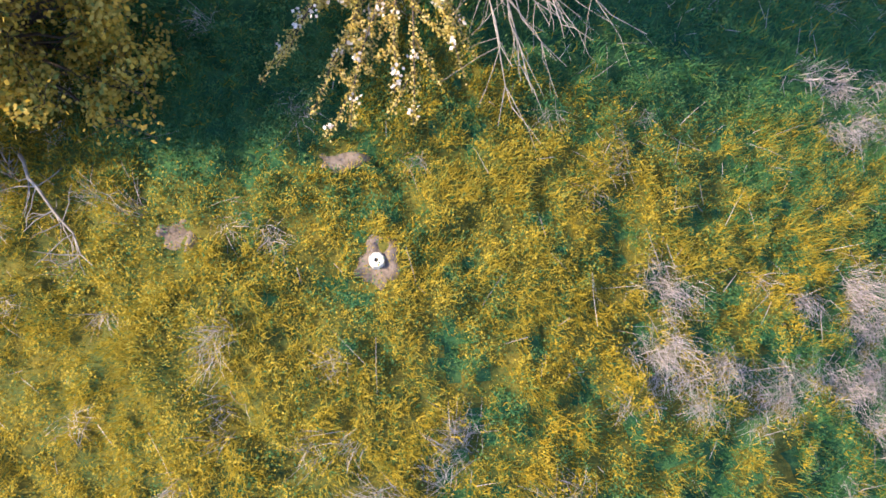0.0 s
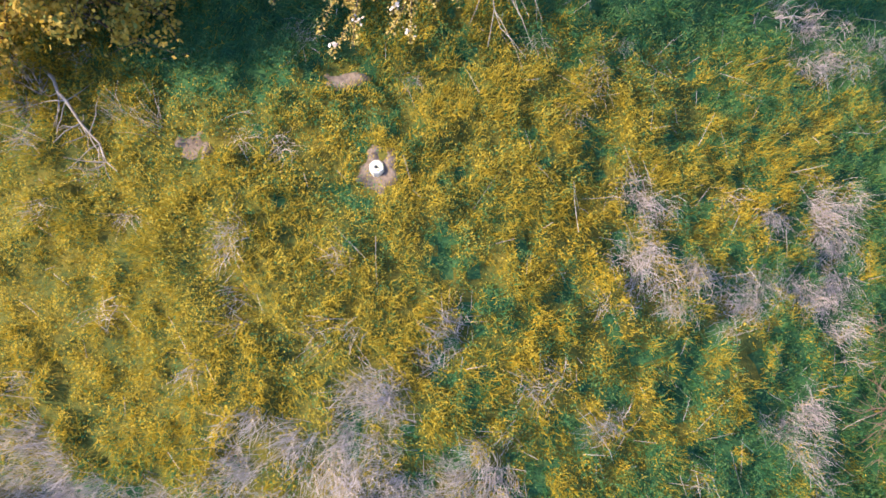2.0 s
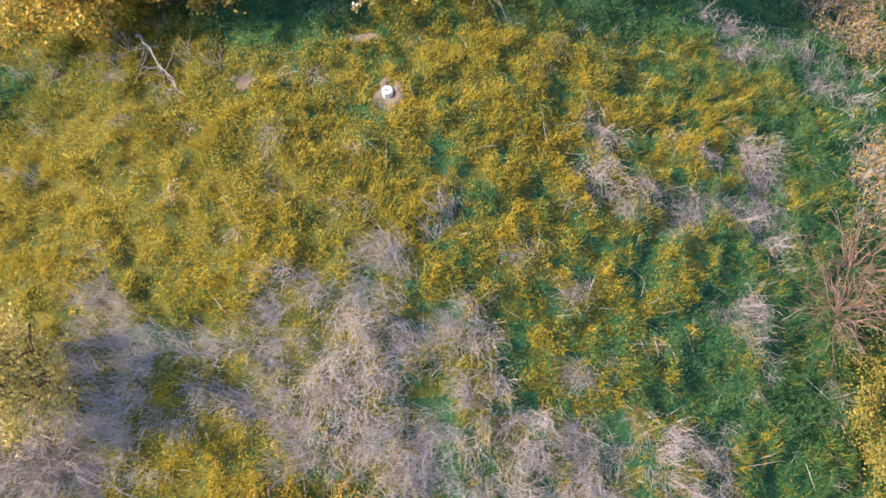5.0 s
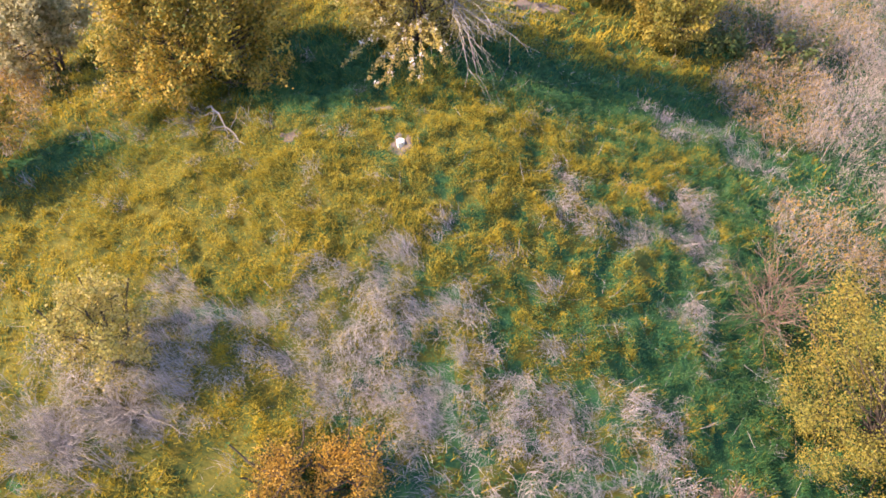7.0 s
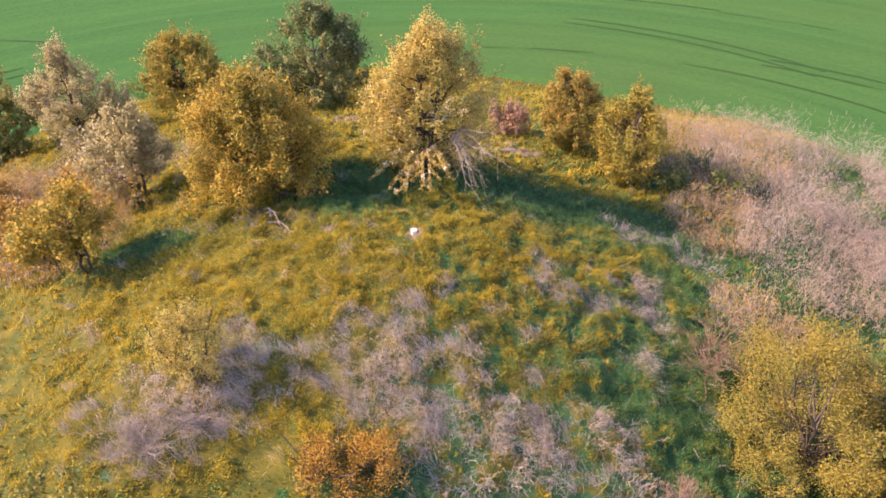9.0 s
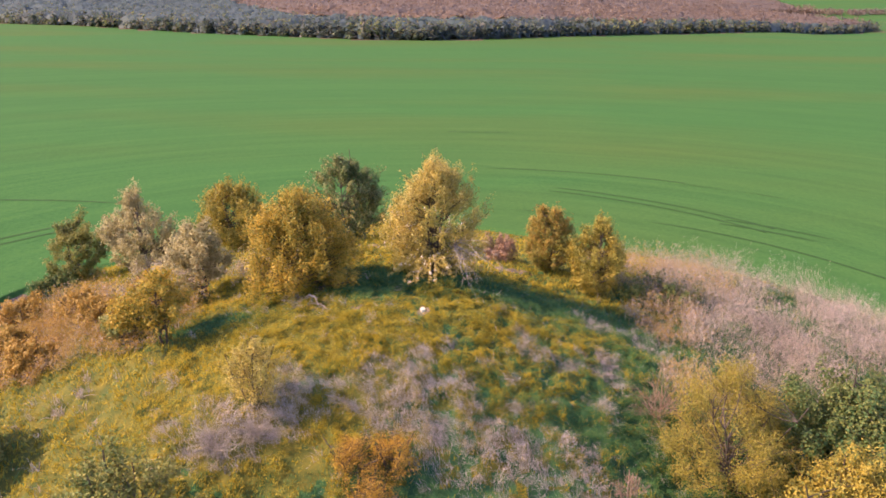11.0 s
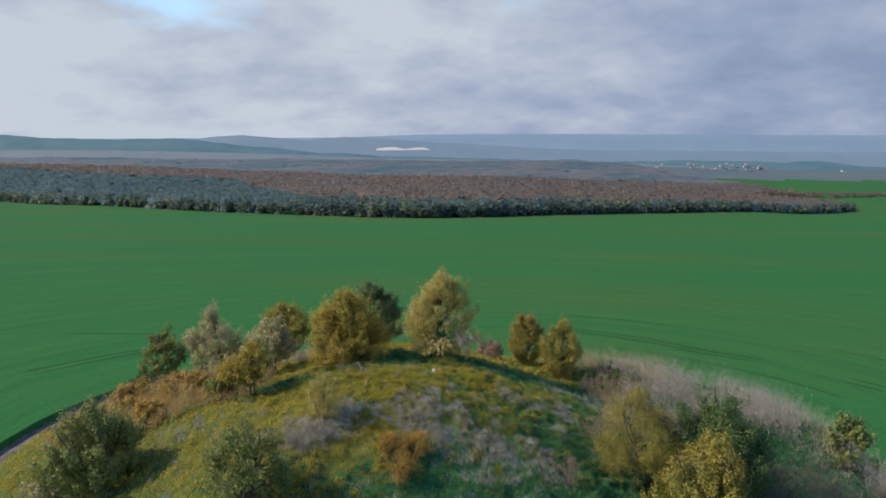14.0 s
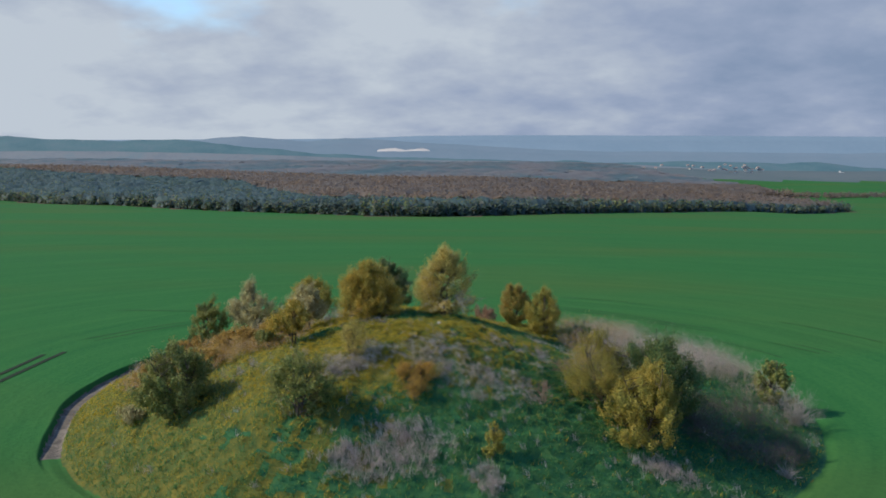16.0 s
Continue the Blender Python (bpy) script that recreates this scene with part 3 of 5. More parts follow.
def bare(x, y):
    """Bare earth: round the stone, and a few scars."""
    b = 1.0 * blob(x, y, -1.07, 2.42, 0.36, 0.40) + blob(x, y, -4.2, 2.75, 0.35, 0.25) + 0.9 * blob(x, y, -1.75, 4.1, 0.45, 0.2) + blob(x, y, 5.7, -0.55, 0.3, 0.5, 20)
    b = b + blob(x, y, 3.6, 13.0, 1.3, 0.4, -20) + blob(x, y, -5.8, 15.8, 1.5, 0.7) + 0.8 * blob(x, y, -5.0, -6.5, 0.7, 0.9)
    return b


def tall_weeds(x, y):
    return smooth_step(0.38, 0.62, cloudy(x, y, 0.55, 53, 3))


CORE, NEAR = (-9.8, -5.8, 9.8, 6.4), (-13, -10, 13, 11)


def within(x, y, box):
    return (x > box[0]) & (x < box[2]) & (y > box[1]) & (y < box[3])


def spread(count, seed, zone):
    """Random places in one of three zones: the crown of the mound, its shoulders, the rest."""
    x, y, rng = scatter(count, seed, (CORE, NEAR, None)[zone])
    if zone:
        keep = ~within(x, y, (CORE, NEAR)[zone - 1])
        x, y = x[keep], y[keep]
    return x, y, rng


def build_grass():
    gold, green, weed, turned = [], [], [], []
    for zone, count, wide, long in ((0, 330000, 0.017, 0.62), (1, 230000, 0.027, 0.85), (2, 330000, 0.048, 1.05)):
        x, y, rng = spread(count, 61 + zone, zone)
        thin = np.clip(1.0 - 0.65 * smooth_step(0.42, 0.8, dryness(x, y)) - 1.3 * bare(x, y), 0, 1)
        clump = 0.68 + 0.5 * smooth_step(0.0, 0.24, tussock(x, y))
        keep = rng.random(len(x)) < thin * clump
        x, y, clump = x[keep], y[keep], clump[keep]
        n = len(x)
        bunch = smooth_step(0.36, 0.62, cloudy(x, y, 0.28, 67, 2))
        base = np.stack([x, y, height(x, y) - 0.02], -1)
        size = (0.09 + 0.14 * rng.random(n) + 0.13 * bunch) * (0.6 + 0.6 * clump) * long
        breadth = wide * (0.6 + 0.7 * rng.random(n))
        comb = 2.4 * (cloudy(x, y, 2.4, 77, 2) - 0.5) * 2 - 0.6
        toward = comb + rng.normal(0, 1.3, n)
        lean = np.abs(rng.normal(0.75, 0.35, n))
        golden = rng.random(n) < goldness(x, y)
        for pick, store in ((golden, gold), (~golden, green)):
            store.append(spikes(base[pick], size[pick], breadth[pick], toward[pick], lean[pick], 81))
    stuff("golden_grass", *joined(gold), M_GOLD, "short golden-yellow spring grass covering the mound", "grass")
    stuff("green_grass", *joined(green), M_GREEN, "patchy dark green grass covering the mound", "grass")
    # leafy weeds in bunches
    for zone, bunches, each, size in ((0, 45000, 7, 0.036), (1, 13000, 7, 0.060), (2, 12000, 8, 0.065)):
        x, y, rng = spread(bunches, 91 + zone, zone)
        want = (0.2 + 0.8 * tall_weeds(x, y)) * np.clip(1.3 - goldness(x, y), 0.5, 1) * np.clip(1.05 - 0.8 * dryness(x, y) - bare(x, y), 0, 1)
        keep = rng.random(len(x)) < want
        x, y = np.repeat(x[keep], each), np.repeat(y[keep], each)
        n = len(x)
        x, y = x + rng.normal(0, 1.5 * size, n), y + rng.normal(0, 1.5 * size, n)
        z = height(x, y) + rng.random(n) ** 0.7 * (0.06 + 0.26 * tall_weeds(x, y)) + 0.03
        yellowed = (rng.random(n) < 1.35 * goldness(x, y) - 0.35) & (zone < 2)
        spot, wide = np.stack([x, y, z], -1), size * (0.6 + 0.8 * rng.random(n))
        for pick, store, seed in ((~yellowed, weed, 95), (yellowed, turned, 96)):
            store.append((*leaf_quads(spot[pick], wide[pick], 1.6, seed), None))
    stuff("leafy_weeds", *joined(weed), M_WEED, "low leafy green weeds among the grass", "weeds")
    stuff("yellowed_weeds", *joined(turned), M_GOLD, "small yellow-leaved weeds among the golden grass", "weeds")


def build_dry_grass():
    piles = []
    for zone, tufts, each, size, box in ((0, 4600, 30, 0.85, None), (1, 4200, 22, 1.25, None), (2, 6500, 14, 2.0, None), (2, 6500, 18, 1.7, (-13, -18, 20, -8))):
        x, y, rng = spread(tufts, 101 + zone, zone) if box is None else scatter(tufts, 109, box)
        keep = rng.random(len(x)) < 0.02 + 0.95 * smooth_step((0.48, 0.36, 0.34)[zone], (0.92, 0.80, 0.76)[zone], dryness(x, y))
        x, y = x[keep], y[keep]
        comb = -1.9 + 2.2 * (cloudy(x, y, 1.6, 105, 2) - 0.5) * 2
        x, y, comb = np.repeat(x, each), np.repeat(y, each), np.repeat(comb, each)
        n = len(x)
        x, y = x + rng.normal(0, 0.10, n), y + rng.normal(0, 0.10, n)
        base = np.stack([x, y, height(x, y) + 0.02], -1)
        piles.append(blades(base, (0.26 + 0.46 * rng.random(n)) * (0.7 + 0.3 * size), (0.005 + 0.005 * rng.random(n)) * size ** 1.3, comb + rng.normal(0, 0.8, n), np.abs(rng.normal((0.65, 0.5, 0.4)[zone], 0.35, n)), np.abs(rng.normal((0.75, 0.6, 0.5)[zone], 0.35, n)), 107))
    # single straws strewn about
    x, y, rng = scatter(1500, 111, NEAR)
    keep = rng.random(len(x)) < 0.25 + 0.75 * smooth_step(-1, 4, x)
    x, y = x[keep], y[keep]
    n = len(x)
    base = np.stack([x, y, height(x, y) + 0.06 + 0.14 * rng.random(n)], -1)
    piles.append(blades(base, 0.25 + 0.8 * rng.random(n) ** 2, 0.005 + 0.005 * rng.random(n), rng.random(n) * 6.28, 1.25 + 0.3 * rng.random(n), rng.normal(0, 0.3, n), 113))
    stuff("dry_grass", *joined(piles), M_DRY, "matted pale dry grass lying in drifts", "dry grass")


build_ground()
build_grass()
build_dry_grass()

# ---- trees and shrubs ----


def tube(points, radii, sides=5):
    """A tapering branch along points."""
    p, r = np.asarray(points, float), np.asarray(radii, float)
    d = np.gradient(p, axis=0)
    d /= np.linalg.norm(d, axis=1)[:, None] + 1e-9
    ref = np.where(np.abs(d[:, 2:3]) > 0.9, np.array([[1.0, 0, 0]]), np.array([[0, 0, 1.0]]))
    a = np.cross(d, ref)
    a /= np.linalg.norm(a, axis=1)[:, None] + 1e-9
    b = np.cross(d, a)
    t = np.arange(sides) * 2 * np.pi / sides
    v = p[:, None] + r[:, None, None] * (np.cos(t)[None, :, None] * a[:, None] + np.sin(t)[None, :, None] * b[:, None])
    m = len(p)
    i, j = np.meshgrid(np.arange(m - 1), np.arange(sides), indexing="ij")
    k0, k1 = i * sides + j, i * sides + (j + 1) % sides
    return v.reshape(-1, 3), np.stack([k0, k1, k1 + sides, k0 + sides], -1).reshape(-1, 4), None


def wander(rng, start, end, n, wobble):
    t = np.linspace(0, 1, n)[:, None]
    p = start + (end - start) * t
    off = np.cumsum(rng.normal(0, wobble / n, (n, 3)), 0)
    return p + off - off[0] * (1 - t)


def plant(name, at, label, category, leaf, tall, wide, stems=1, limbs=26, twigs=7, leaves=7000, leaf_size=0.085, low=0.12, trunk=0.09, seed=1,
          spread=0.25, bark=None, blossom=0, clump=0.12, group="", top=1.0, dz=0.0, shell=0.30, shift=(0, 0), oval=1.0, scant=0.25, taper=0.48):
    """A tree or shrub: stems, limbs and twigs as one trunk mesh, and a crown of single leaves round the twigs."""
    rng = np.random.default_rng(seed)
    x, y = at
    thing = new(name)
    thing.location = (x, y, ground_z(x, y) + dz - 0.05)
    tagged(thing, label, category, group)
    wood, tips, lumps = [], [], []
    centre_h, half_h = tall * (0.5 + low * 0.5), tall * (0.5 - low * 0.5)
    thick = trunk * (1 if stems == 1 else 0.65)
    paths = []
    for s in range(stems):
        a = (s + 0.6 * rng.random()) * 6.28 / stems
        reach = wide * 0.5 * spread * (0.4 + rng.random()) * (1 if stems > 1 else 0.4)
        end = np.array([math.cos(a) * reach + 0.7 * shift[0], math.sin(a) * reach + 0.7 * shift[1], tall * (0.72 + 0.16 * rng.random())])
        base = np.array([math.cos(a), math.sin(a), 0]) * (0.04 + 0.12 * (stems > 1) * rng.random())
        path = wander(rng, base, end, 9, 0.10 * tall)
        paths.append(path)
        wood.append(tube(path, np.linspace(thick, 0.02, 9) * np.array([1.35, 1.05] + [1] * 7), 7))
    bumps = [(rng.normal(0, 1, 3), rng.normal(0, 0.24)) for _ in range(11)]
    for c in range(limbs):
        ray = rng.normal(0, 1, 3)
        ray /= np.linalg.norm(ray)
        ray[2] = ray[2] - 0.16
        lobe = 0.86 + sum(w * math.exp(-3.0 * float(np.sum((ray - d / np.linalg.norm(d)) ** 2))) for d, w in bumps) + rng.normal(0, 0.05)
        deep = shell + (1 - shell) * rng.random() ** 0.45
        # the crown is fuller below its middle and narrows to the top
        belly = 1.0 - taper * max(ray[2], 0)
        hub = np.array([shift[0], shift[1], centre_h]) + ray * np.array([wide * 0.5 * belly, wide * 0.5 * belly * oval, half_h * top]) * lobe * deep
        if ray[2] < 0:
            hub[:2] *= 1.0 - 0.35 * ray[2]
        hub[2] = max(hub[2], 0.15 + 0.2 * rng.random())
        path = paths[rng.integers(0, stems)]
        side = math.hypot(hub[0] - shift[0], hub[1] - shift[1])
        k = int(np.clip((hub[2] - 0.45 * side) / (tall * 0.8) * 8, 8 * low * 0.6, 7.4))
        root = path[k]
        size = np.linalg.norm(hub - root) + 1e-6
        limb = wander(rng, root, hub, 6, 0.20 * size)
        wood.append(tube(limb, np.linspace(min(0.016 + 0.010 * size, thick * 0.55), 0.006, 6), 4))
        bunch = wide * (0.10 + 0.07 * rng.random())
        for t in range(twigs):
            way = (hub - root) / size * 0.6 + rng.normal(0, 0.65, 3) + np.array([0, 0, 0.5])
            way /= np.linalg.norm(way)
            r0 = limb[4 + (t % 2)]
            r1 = r0 + way * bunch * (0.5 + 0.9 * rng.random())
            twig = np.stack([r0, (r0 + r1) / 2 + rng.normal(0, 0.02, 3), r1])
            wood.append(tube(twig, [0.008, 0.006, 0.003], 3))
            tips.append(np.stack([r0, r1]))
        rise = (hub - root) / size + np.array([0, 0, 1.2])
        lumps.append((hub, rise / np.linalg.norm(rise), wide ** 0.6 * (0.085 + 0.095 * rng.random())))
    v, q, _ = joined(wood)
    part("trunk", mesh_of("trunk", v, q, None, [bark or M_BARK], smooth=True), thing)
    tips = np.array(tips)
    # leaves stand in plumes round the ends of the limbs, and thinly along the twigs
    loose = int(leaves * scant)
    pick = rng.integers(0, len(tips), loose)
    f = rng.random(loose)[:, None] * 0.9
    spot = tips[pick, 0] * (1 - f) + tips[pick, 1] * f + rng.normal(0, min(clump, 0.09), (loose, 3))
    n = leaves - loose
    pick = rng.integers(0, len(lumps), n)
    mid, axis, girth = (np.array(w)[pick] for w in zip(*lumps))
    out = rng.normal(0, 1, (n, 3))
    out /= np.linalg.norm(out, axis=1)[:, None]
    deep = (0.35 + 0.65 * rng.random(n) ** 0.5)[:, None]
    along = (out * axis).sum(1)[:, None]
    plume = mid + girth[:, None] * deep * (out * 0.9 + axis * along * 1.3) + rng.normal(0, 0.03, (n, 3))
    spot = np.concatenate([spot, plume])
    face = np.concatenate([rng.normal(0, 0.6, (loose, 3)), out * 1.1])
    spot[:, 2] = np.maximum(spot[:, 2], 0.06)
    v, q = leaf_quads(spot, leaf_size * 1.5 * (0.6 + 0.8 * rng.random(leaves)), 0.5, seed + 7, 0.7, face)
    part("crown", mesh_of("crown", v, q, None, [LEAVES[leaf]]), thing)
    if blossom:
        near = np.flatnonzero((tips[:, 1, 1] < 0.3) & (tips[:, 1, 2] < tall * 0.6))
        spurs = rng.choice(near, 60)
        pick = rng.choice(spurs, blossom)
        f = rng.random(blossom)[:, None]
        spot = tips[pick, 0] * (1 - f) + tips[pick, 1] * f + rng.normal(0, 0.055, (blossom, 3))
        v, q = leaf_quads(spot, 0.05 + 0.03 * rng.random(blossom), 0.8, seed + 9, 0.95)
        part("blossom", mesh_of("blossom", v, q, None, [M_BLOSSOM]), thing, "clusters of white blossom")
    return thing


def low_boughs(thing, ends, seed):
    """Boughs that reach out from the trunk, sleeved in small leaves and here and there in blossom."""
    rng = np.random.default_rng(seed)
    for end in ends:
        end = np.array(end) - np.array(thing.location)
        root = np.array([end[0] * 0.12, end[1] * 0.12, 1.5 + 0.5 * rng.random()])
        path = wander(rng, root, end, 9, 0.35)
        wood = [tube(path, np.linspace(0.030, 0.006, 9), 5)]
        sleeves = [path[2:]]
        for k in range(2, 7):
            way = (end - root) / np.linalg.norm(end - root) + rng.normal(0, 0.55, 3)
            side = wander(rng, path[k], path[k] + way * (0.25 + 0.35 * rng.random()), 5, 0.10)
            wood.append(tube(side, np.linspace(0.010, 0.004, 5), 4))
            sleeves.append(side)
        v, q, _ = joined(wood)
        bough = part("bough", mesh_of("bough", v, q, None, [M_BARK], smooth=True), thing)
        spot = []
        for line in sleeves:
            n = 330 if line is sleeves[0] else 110
            f = rng.random(n) * (len(line) - 1.001)
            k = f.astype(int)
            spot.append(line[k] + (line[k + 1] - line[k]) * (f - k)[:, None] + rng.normal(0, 0.042, (n, 3)))
        spot = np.concatenate(spot)
        v, q = leaf_quads(spot, 0.035 + 0.03 * rng.random(len(spot)), 0.9, seed + 3, 0.75)
        part("leaves", mesh_of("leaves", v, q, None, [LEAVES["pale"]]), bough)
        pick = spot[rng.choice(len(spot), 5)]
        pick = np.repeat(pick, 9, 0) + rng.normal(0, 0.05, (45, 3)) + np.array([0, 0, 0.05])
        v, q = leaf_quads(pick, 0.05 + 0.03 * rng.random(45), 1.2, seed + 5, 0.95)
        part("blossom", mesh_of("blossom", v, q, None, [M_BLOSSOM]), bough, "clusters of white blossom")


blossom_tree = plant("blossom_tree", (-0.8, 8.3), "pale green fruit tree with white blossom on its low boughs", "tree", "pale", 7.6, 5.4, stems=2, twigs=7, low=0.0, trunk=0.14, seed=11, clump=0.12, shift=(0, 0.4), oval=0.62, blossom=700, leaves=62000, taper=0.5, leaf_size=0.054, shell=0.4, limbs=190, scant=0.4)
low_boughs(blossom_tree, [(-2.75, 5.05, 9.6), (-1.87, 4.48, 9.7), (-1.19, 4.23, 9.5), (-0.40, 4.38, 9.6), (-2.3, 6.05, 9.6), (-1.75, 5.45, 9.5), (-0.82, 4.9, 9.5), (0.1, 4.9, 9.7)], 37)
plant("orange_tree", (-7.7, 6.2), "round bushy tree with orange young leaves", "tree", "orange", 5.8, 5.5, stems=3, leaf_size=0.058, low=0.02, trunk=0.13, seed=12, clump=0.17, oval=0.9, leaves=70000, taper=0.6, shell=0.35, limbs=210, scant=0.4)
plant("green_tree", (-7.4, 21.5), "green bushy tree beside a bare earth patch", "tree", "green", 7.2, 6.0, stems=2, limbs=110, low=0.03, trunk=0.13, seed=13, clump=0.17, shell=0.52, taper=0.5, leaf_size=0.08, leaves=42000)
plant("rust_topped_bush", (6.35, 15.2), "upright bush with rusty brown top leaves", "bush", "rust", 4.8, 3.4, stems=3, low=0.02, trunk=0.07, seed=14, clump=0.17, shell=0.52, leaf_size=0.058, leaves=28000, limbs=130, scant=0.45)
plant("yellow_bush", (9.2, 12.7), "yellow-green bush on the slope edge", "bush", "yellow", 4.8, 3.8, stems=3, low=0.02, trunk=0.07, seed=15, clump=0.17, shell=0.52, taper=0.6, leaf_size=0.062, leaves=28000, limbs=130, scant=0.45)
plant("whitish_tree", (-22.4, 21.0), "broad tree with whitish young leaves", "tree", "white", 6.0, 6.5, stems=3, limbs=100, low=0.03, trunk=0.11, seed=16, clump=0.17, shell=0.52, leaf_size=0.08, leaves=34000, scant=0.5)
plant("outlying_tree", (-27.8, 22.0), "small olive green tree above dark undergrowth", "tree", "olive", 6.1, 4.2, stems=2, low=0.03, trunk=0.08, seed=17, leaf_size=0.085, leaves=18000, limbs=80, scant=0.45)
plant("yellow_tree", (-16.2, 23.0), "broad yellow-green tree behind paler ones", "tree", "yellow", 6.0, 6.4, stems=3, limbs=95, low=0.03, trunk=0.11, seed=18, clump=0.17, leaf_size=0.08, leaves=32000, scant=0.45)
plant("pinkish_tree", (-13.6, 8.6), "airy tree with pinkish buds and visible grey boughs", "tree", "white", 4.7, 4.0, stems=2, limbs=70, leaves=18000, leaf_size=0.075, low=0.10, trunk=0.10, seed=19, clump=0.17, scant=0.6)
plant("small_orange_tree", (-13.6, 2.5), "small tree with a dark trunk and thin orange leaves", "tree", "orange", 4.2, 4.4, stems=2, leaf_size=0.08, low=0.18, trunk=0.09, seed=20, leaves=11000, scant=0.8, limbs=56)
plant("dark_green_bush", (-21.4, -4.5), "large dark green bush on the lower slope", "bush", "olive", 6.0, 6.5, stems=5, limbs=100, low=0.02, trunk=0.10, seed=21, spread=0.6, clump=0.17, leaf_size=0.09, leaves=30000)
plant("twiggy_tree", (-10.6, -10.3), "twiggy tree with sparse yellowish leaves and dark boughs", "tree", "olive", 5.7, 5.0, stems=3, limbs=84, low=0.0, trunk=0.11, seed=22, spread=0.5, leaves=13000, scant=0.9, leaf_size=0.075)
for at, tall, wide, seed in (((-19.0, 7.0), 2.0, 3.2, 61), ((-22.0, 10.5), 1.9, 3.4, 62), ((-24.5, 7.5), 1.7, 3.0, 63), ((-21.5, 4.2), 1.6, 2.8, 64), ((-26.5, 12.0), 1.8, 3.2, 65), ((-17.2, 10.5), 1.8, 2.8, 66), ((-28.5, 8.5), 1.5, 2.8, 67)):
    plant("orange_shrub", at, "low rounded shrub with tawny orange young leaves", "shrub", "tawny", tall, wide, stems=5, limbs=40, leaves=5200, leaf_size=0.085, low=0.02, trunk=0.03, seed=seed, spread=0.6, scant=0.6, group="orange shrubs of the western slope")
plant("spindly_sapling", (-7.5, -4.0), "spindly sapling with thin yellow leaves", "sapling", "pale", 3.6, 2.5, stems=4, limbs=50, trunk=0.035, seed=23, spread=0.7, low=0.12, scant=0.9, leaves=10000, leaf_size=0.04)
for at, tall, wide, seed in (((-3.3, -6.8), 1.6, 2.5, 24), ((-1.9, -6.6), 1.5, 2.1, 124), ((-2.5, -8.3), 1.8, 2.2, 224)):
    plant("amber_bush", at, "bright amber-leaved bush beside a bare hollow", "bush", "amber", tall, wide, stems=6, limbs=56, leaves=6000, leaf_size=0.030, low=0.03, trunk=0.025, seed=seed, spread=0.8, scant=1.0, clump=0.09, group="amber bushes")
plant("dark_tall_tree", (16.0, -4.6), "tall dark green tree within the eastern thicket", "tree", "dark", 8.1, 6.8, stems=3, low=0.02, trunk=0.13, seed=25, clump=0.17, leaf_size=0.07, leaves=60000, limbs=150)
plant("golden_green_tree", (14.3, -8.2), "large bushy tree with golden green leaves", "tree", "yellow", 6.3, 6.2, stems=4, low=0.02, trunk=0.13, seed=26, spread=0.5, clump=0.17, leaf_size=0.062, leaves=60000, limbs=150)
plant("spreading_bush", (11.8, -4.4), "broad spreading bush with small yellow-green leaves", "bush", "yellow", 5.9, 6.4, stems=5, low=0.02, trunk=0.08, seed=27, clump=0.09, spread=0.6, scant=0.55, oval=1.2, leaf_size=0.033, leaves=74000, limbs=120)
plant("eastern_bush", (29.0, 5.6), "upright yellow-green bush at the mound's foot", "bush", "olive", 4.6, 3.3, stems=3, limbs=50, leaves=7500, leaf_size=0.11, low=0.02, trunk=0.07, seed=28)
plant("little_yellow_bush", (3.0, -13.0), "little upright bush with yellow leaves", "bush", "yellow", 2.4, 1.4, stems=4, limbs=34, leaves=2400, leaf_size=0.07, low=0.03, trunk=0.03, seed=29)
plant("reddish_bush", (3.3, 17.6), "low reddish bare bush by the bare earth", "bush", "ruddy", 1.9, 2.8, stems=5, limbs=40, leaf_size=0.075, low=0.03, trunk=0.03, seed=30, leaves=5000)
plant("bare_shrub", (7.0, -6.8), "thin bare reddish shrub on the green slope", "shrub", "pink", 2.3, 1.8, stems=6, limbs=44, low=0.03, trunk=0.03, seed=31, bark=M_REDWOOD, scant=0.6, leaves=300, leaf_size=0.03)
plant("grey_bush", (-16.2, 4.0), "dark grey-green bush among orange shrubs", "bush", "olive", 2.0, 2.4, stems=4, limbs=36, leaves=6000, leaf_size=0.09, low=0.03, trunk=0.04, seed=32)
plant("undergrowth_bush", (-28.6, 19.5), "dark low bush under the outlying tree", "bush", "dark", 1.8, 3.8, stems=5, limbs=40, leaves=6000, leaf_size=0.10, low=0.02, trunk=0.04, seed=33)
plant("slope_bush", (-25.5, -3.5), "small grey-green bush at the western foot", "bush", "white", 1.5, 2.6, stems=5, limbs=36, leaves=2200, leaf_size=0.09, low=0.02, trunk=0.03, seed=34)
plant("shaded_bush", (12.9, 11.9), "dark bush in the shade beside the yellow bush", "bush", "dark", 1.9, 4.2, stems=5, limbs=40, leaves=4200, leaf_size=0.09, low=0.02, trunk=0.03, seed=35)


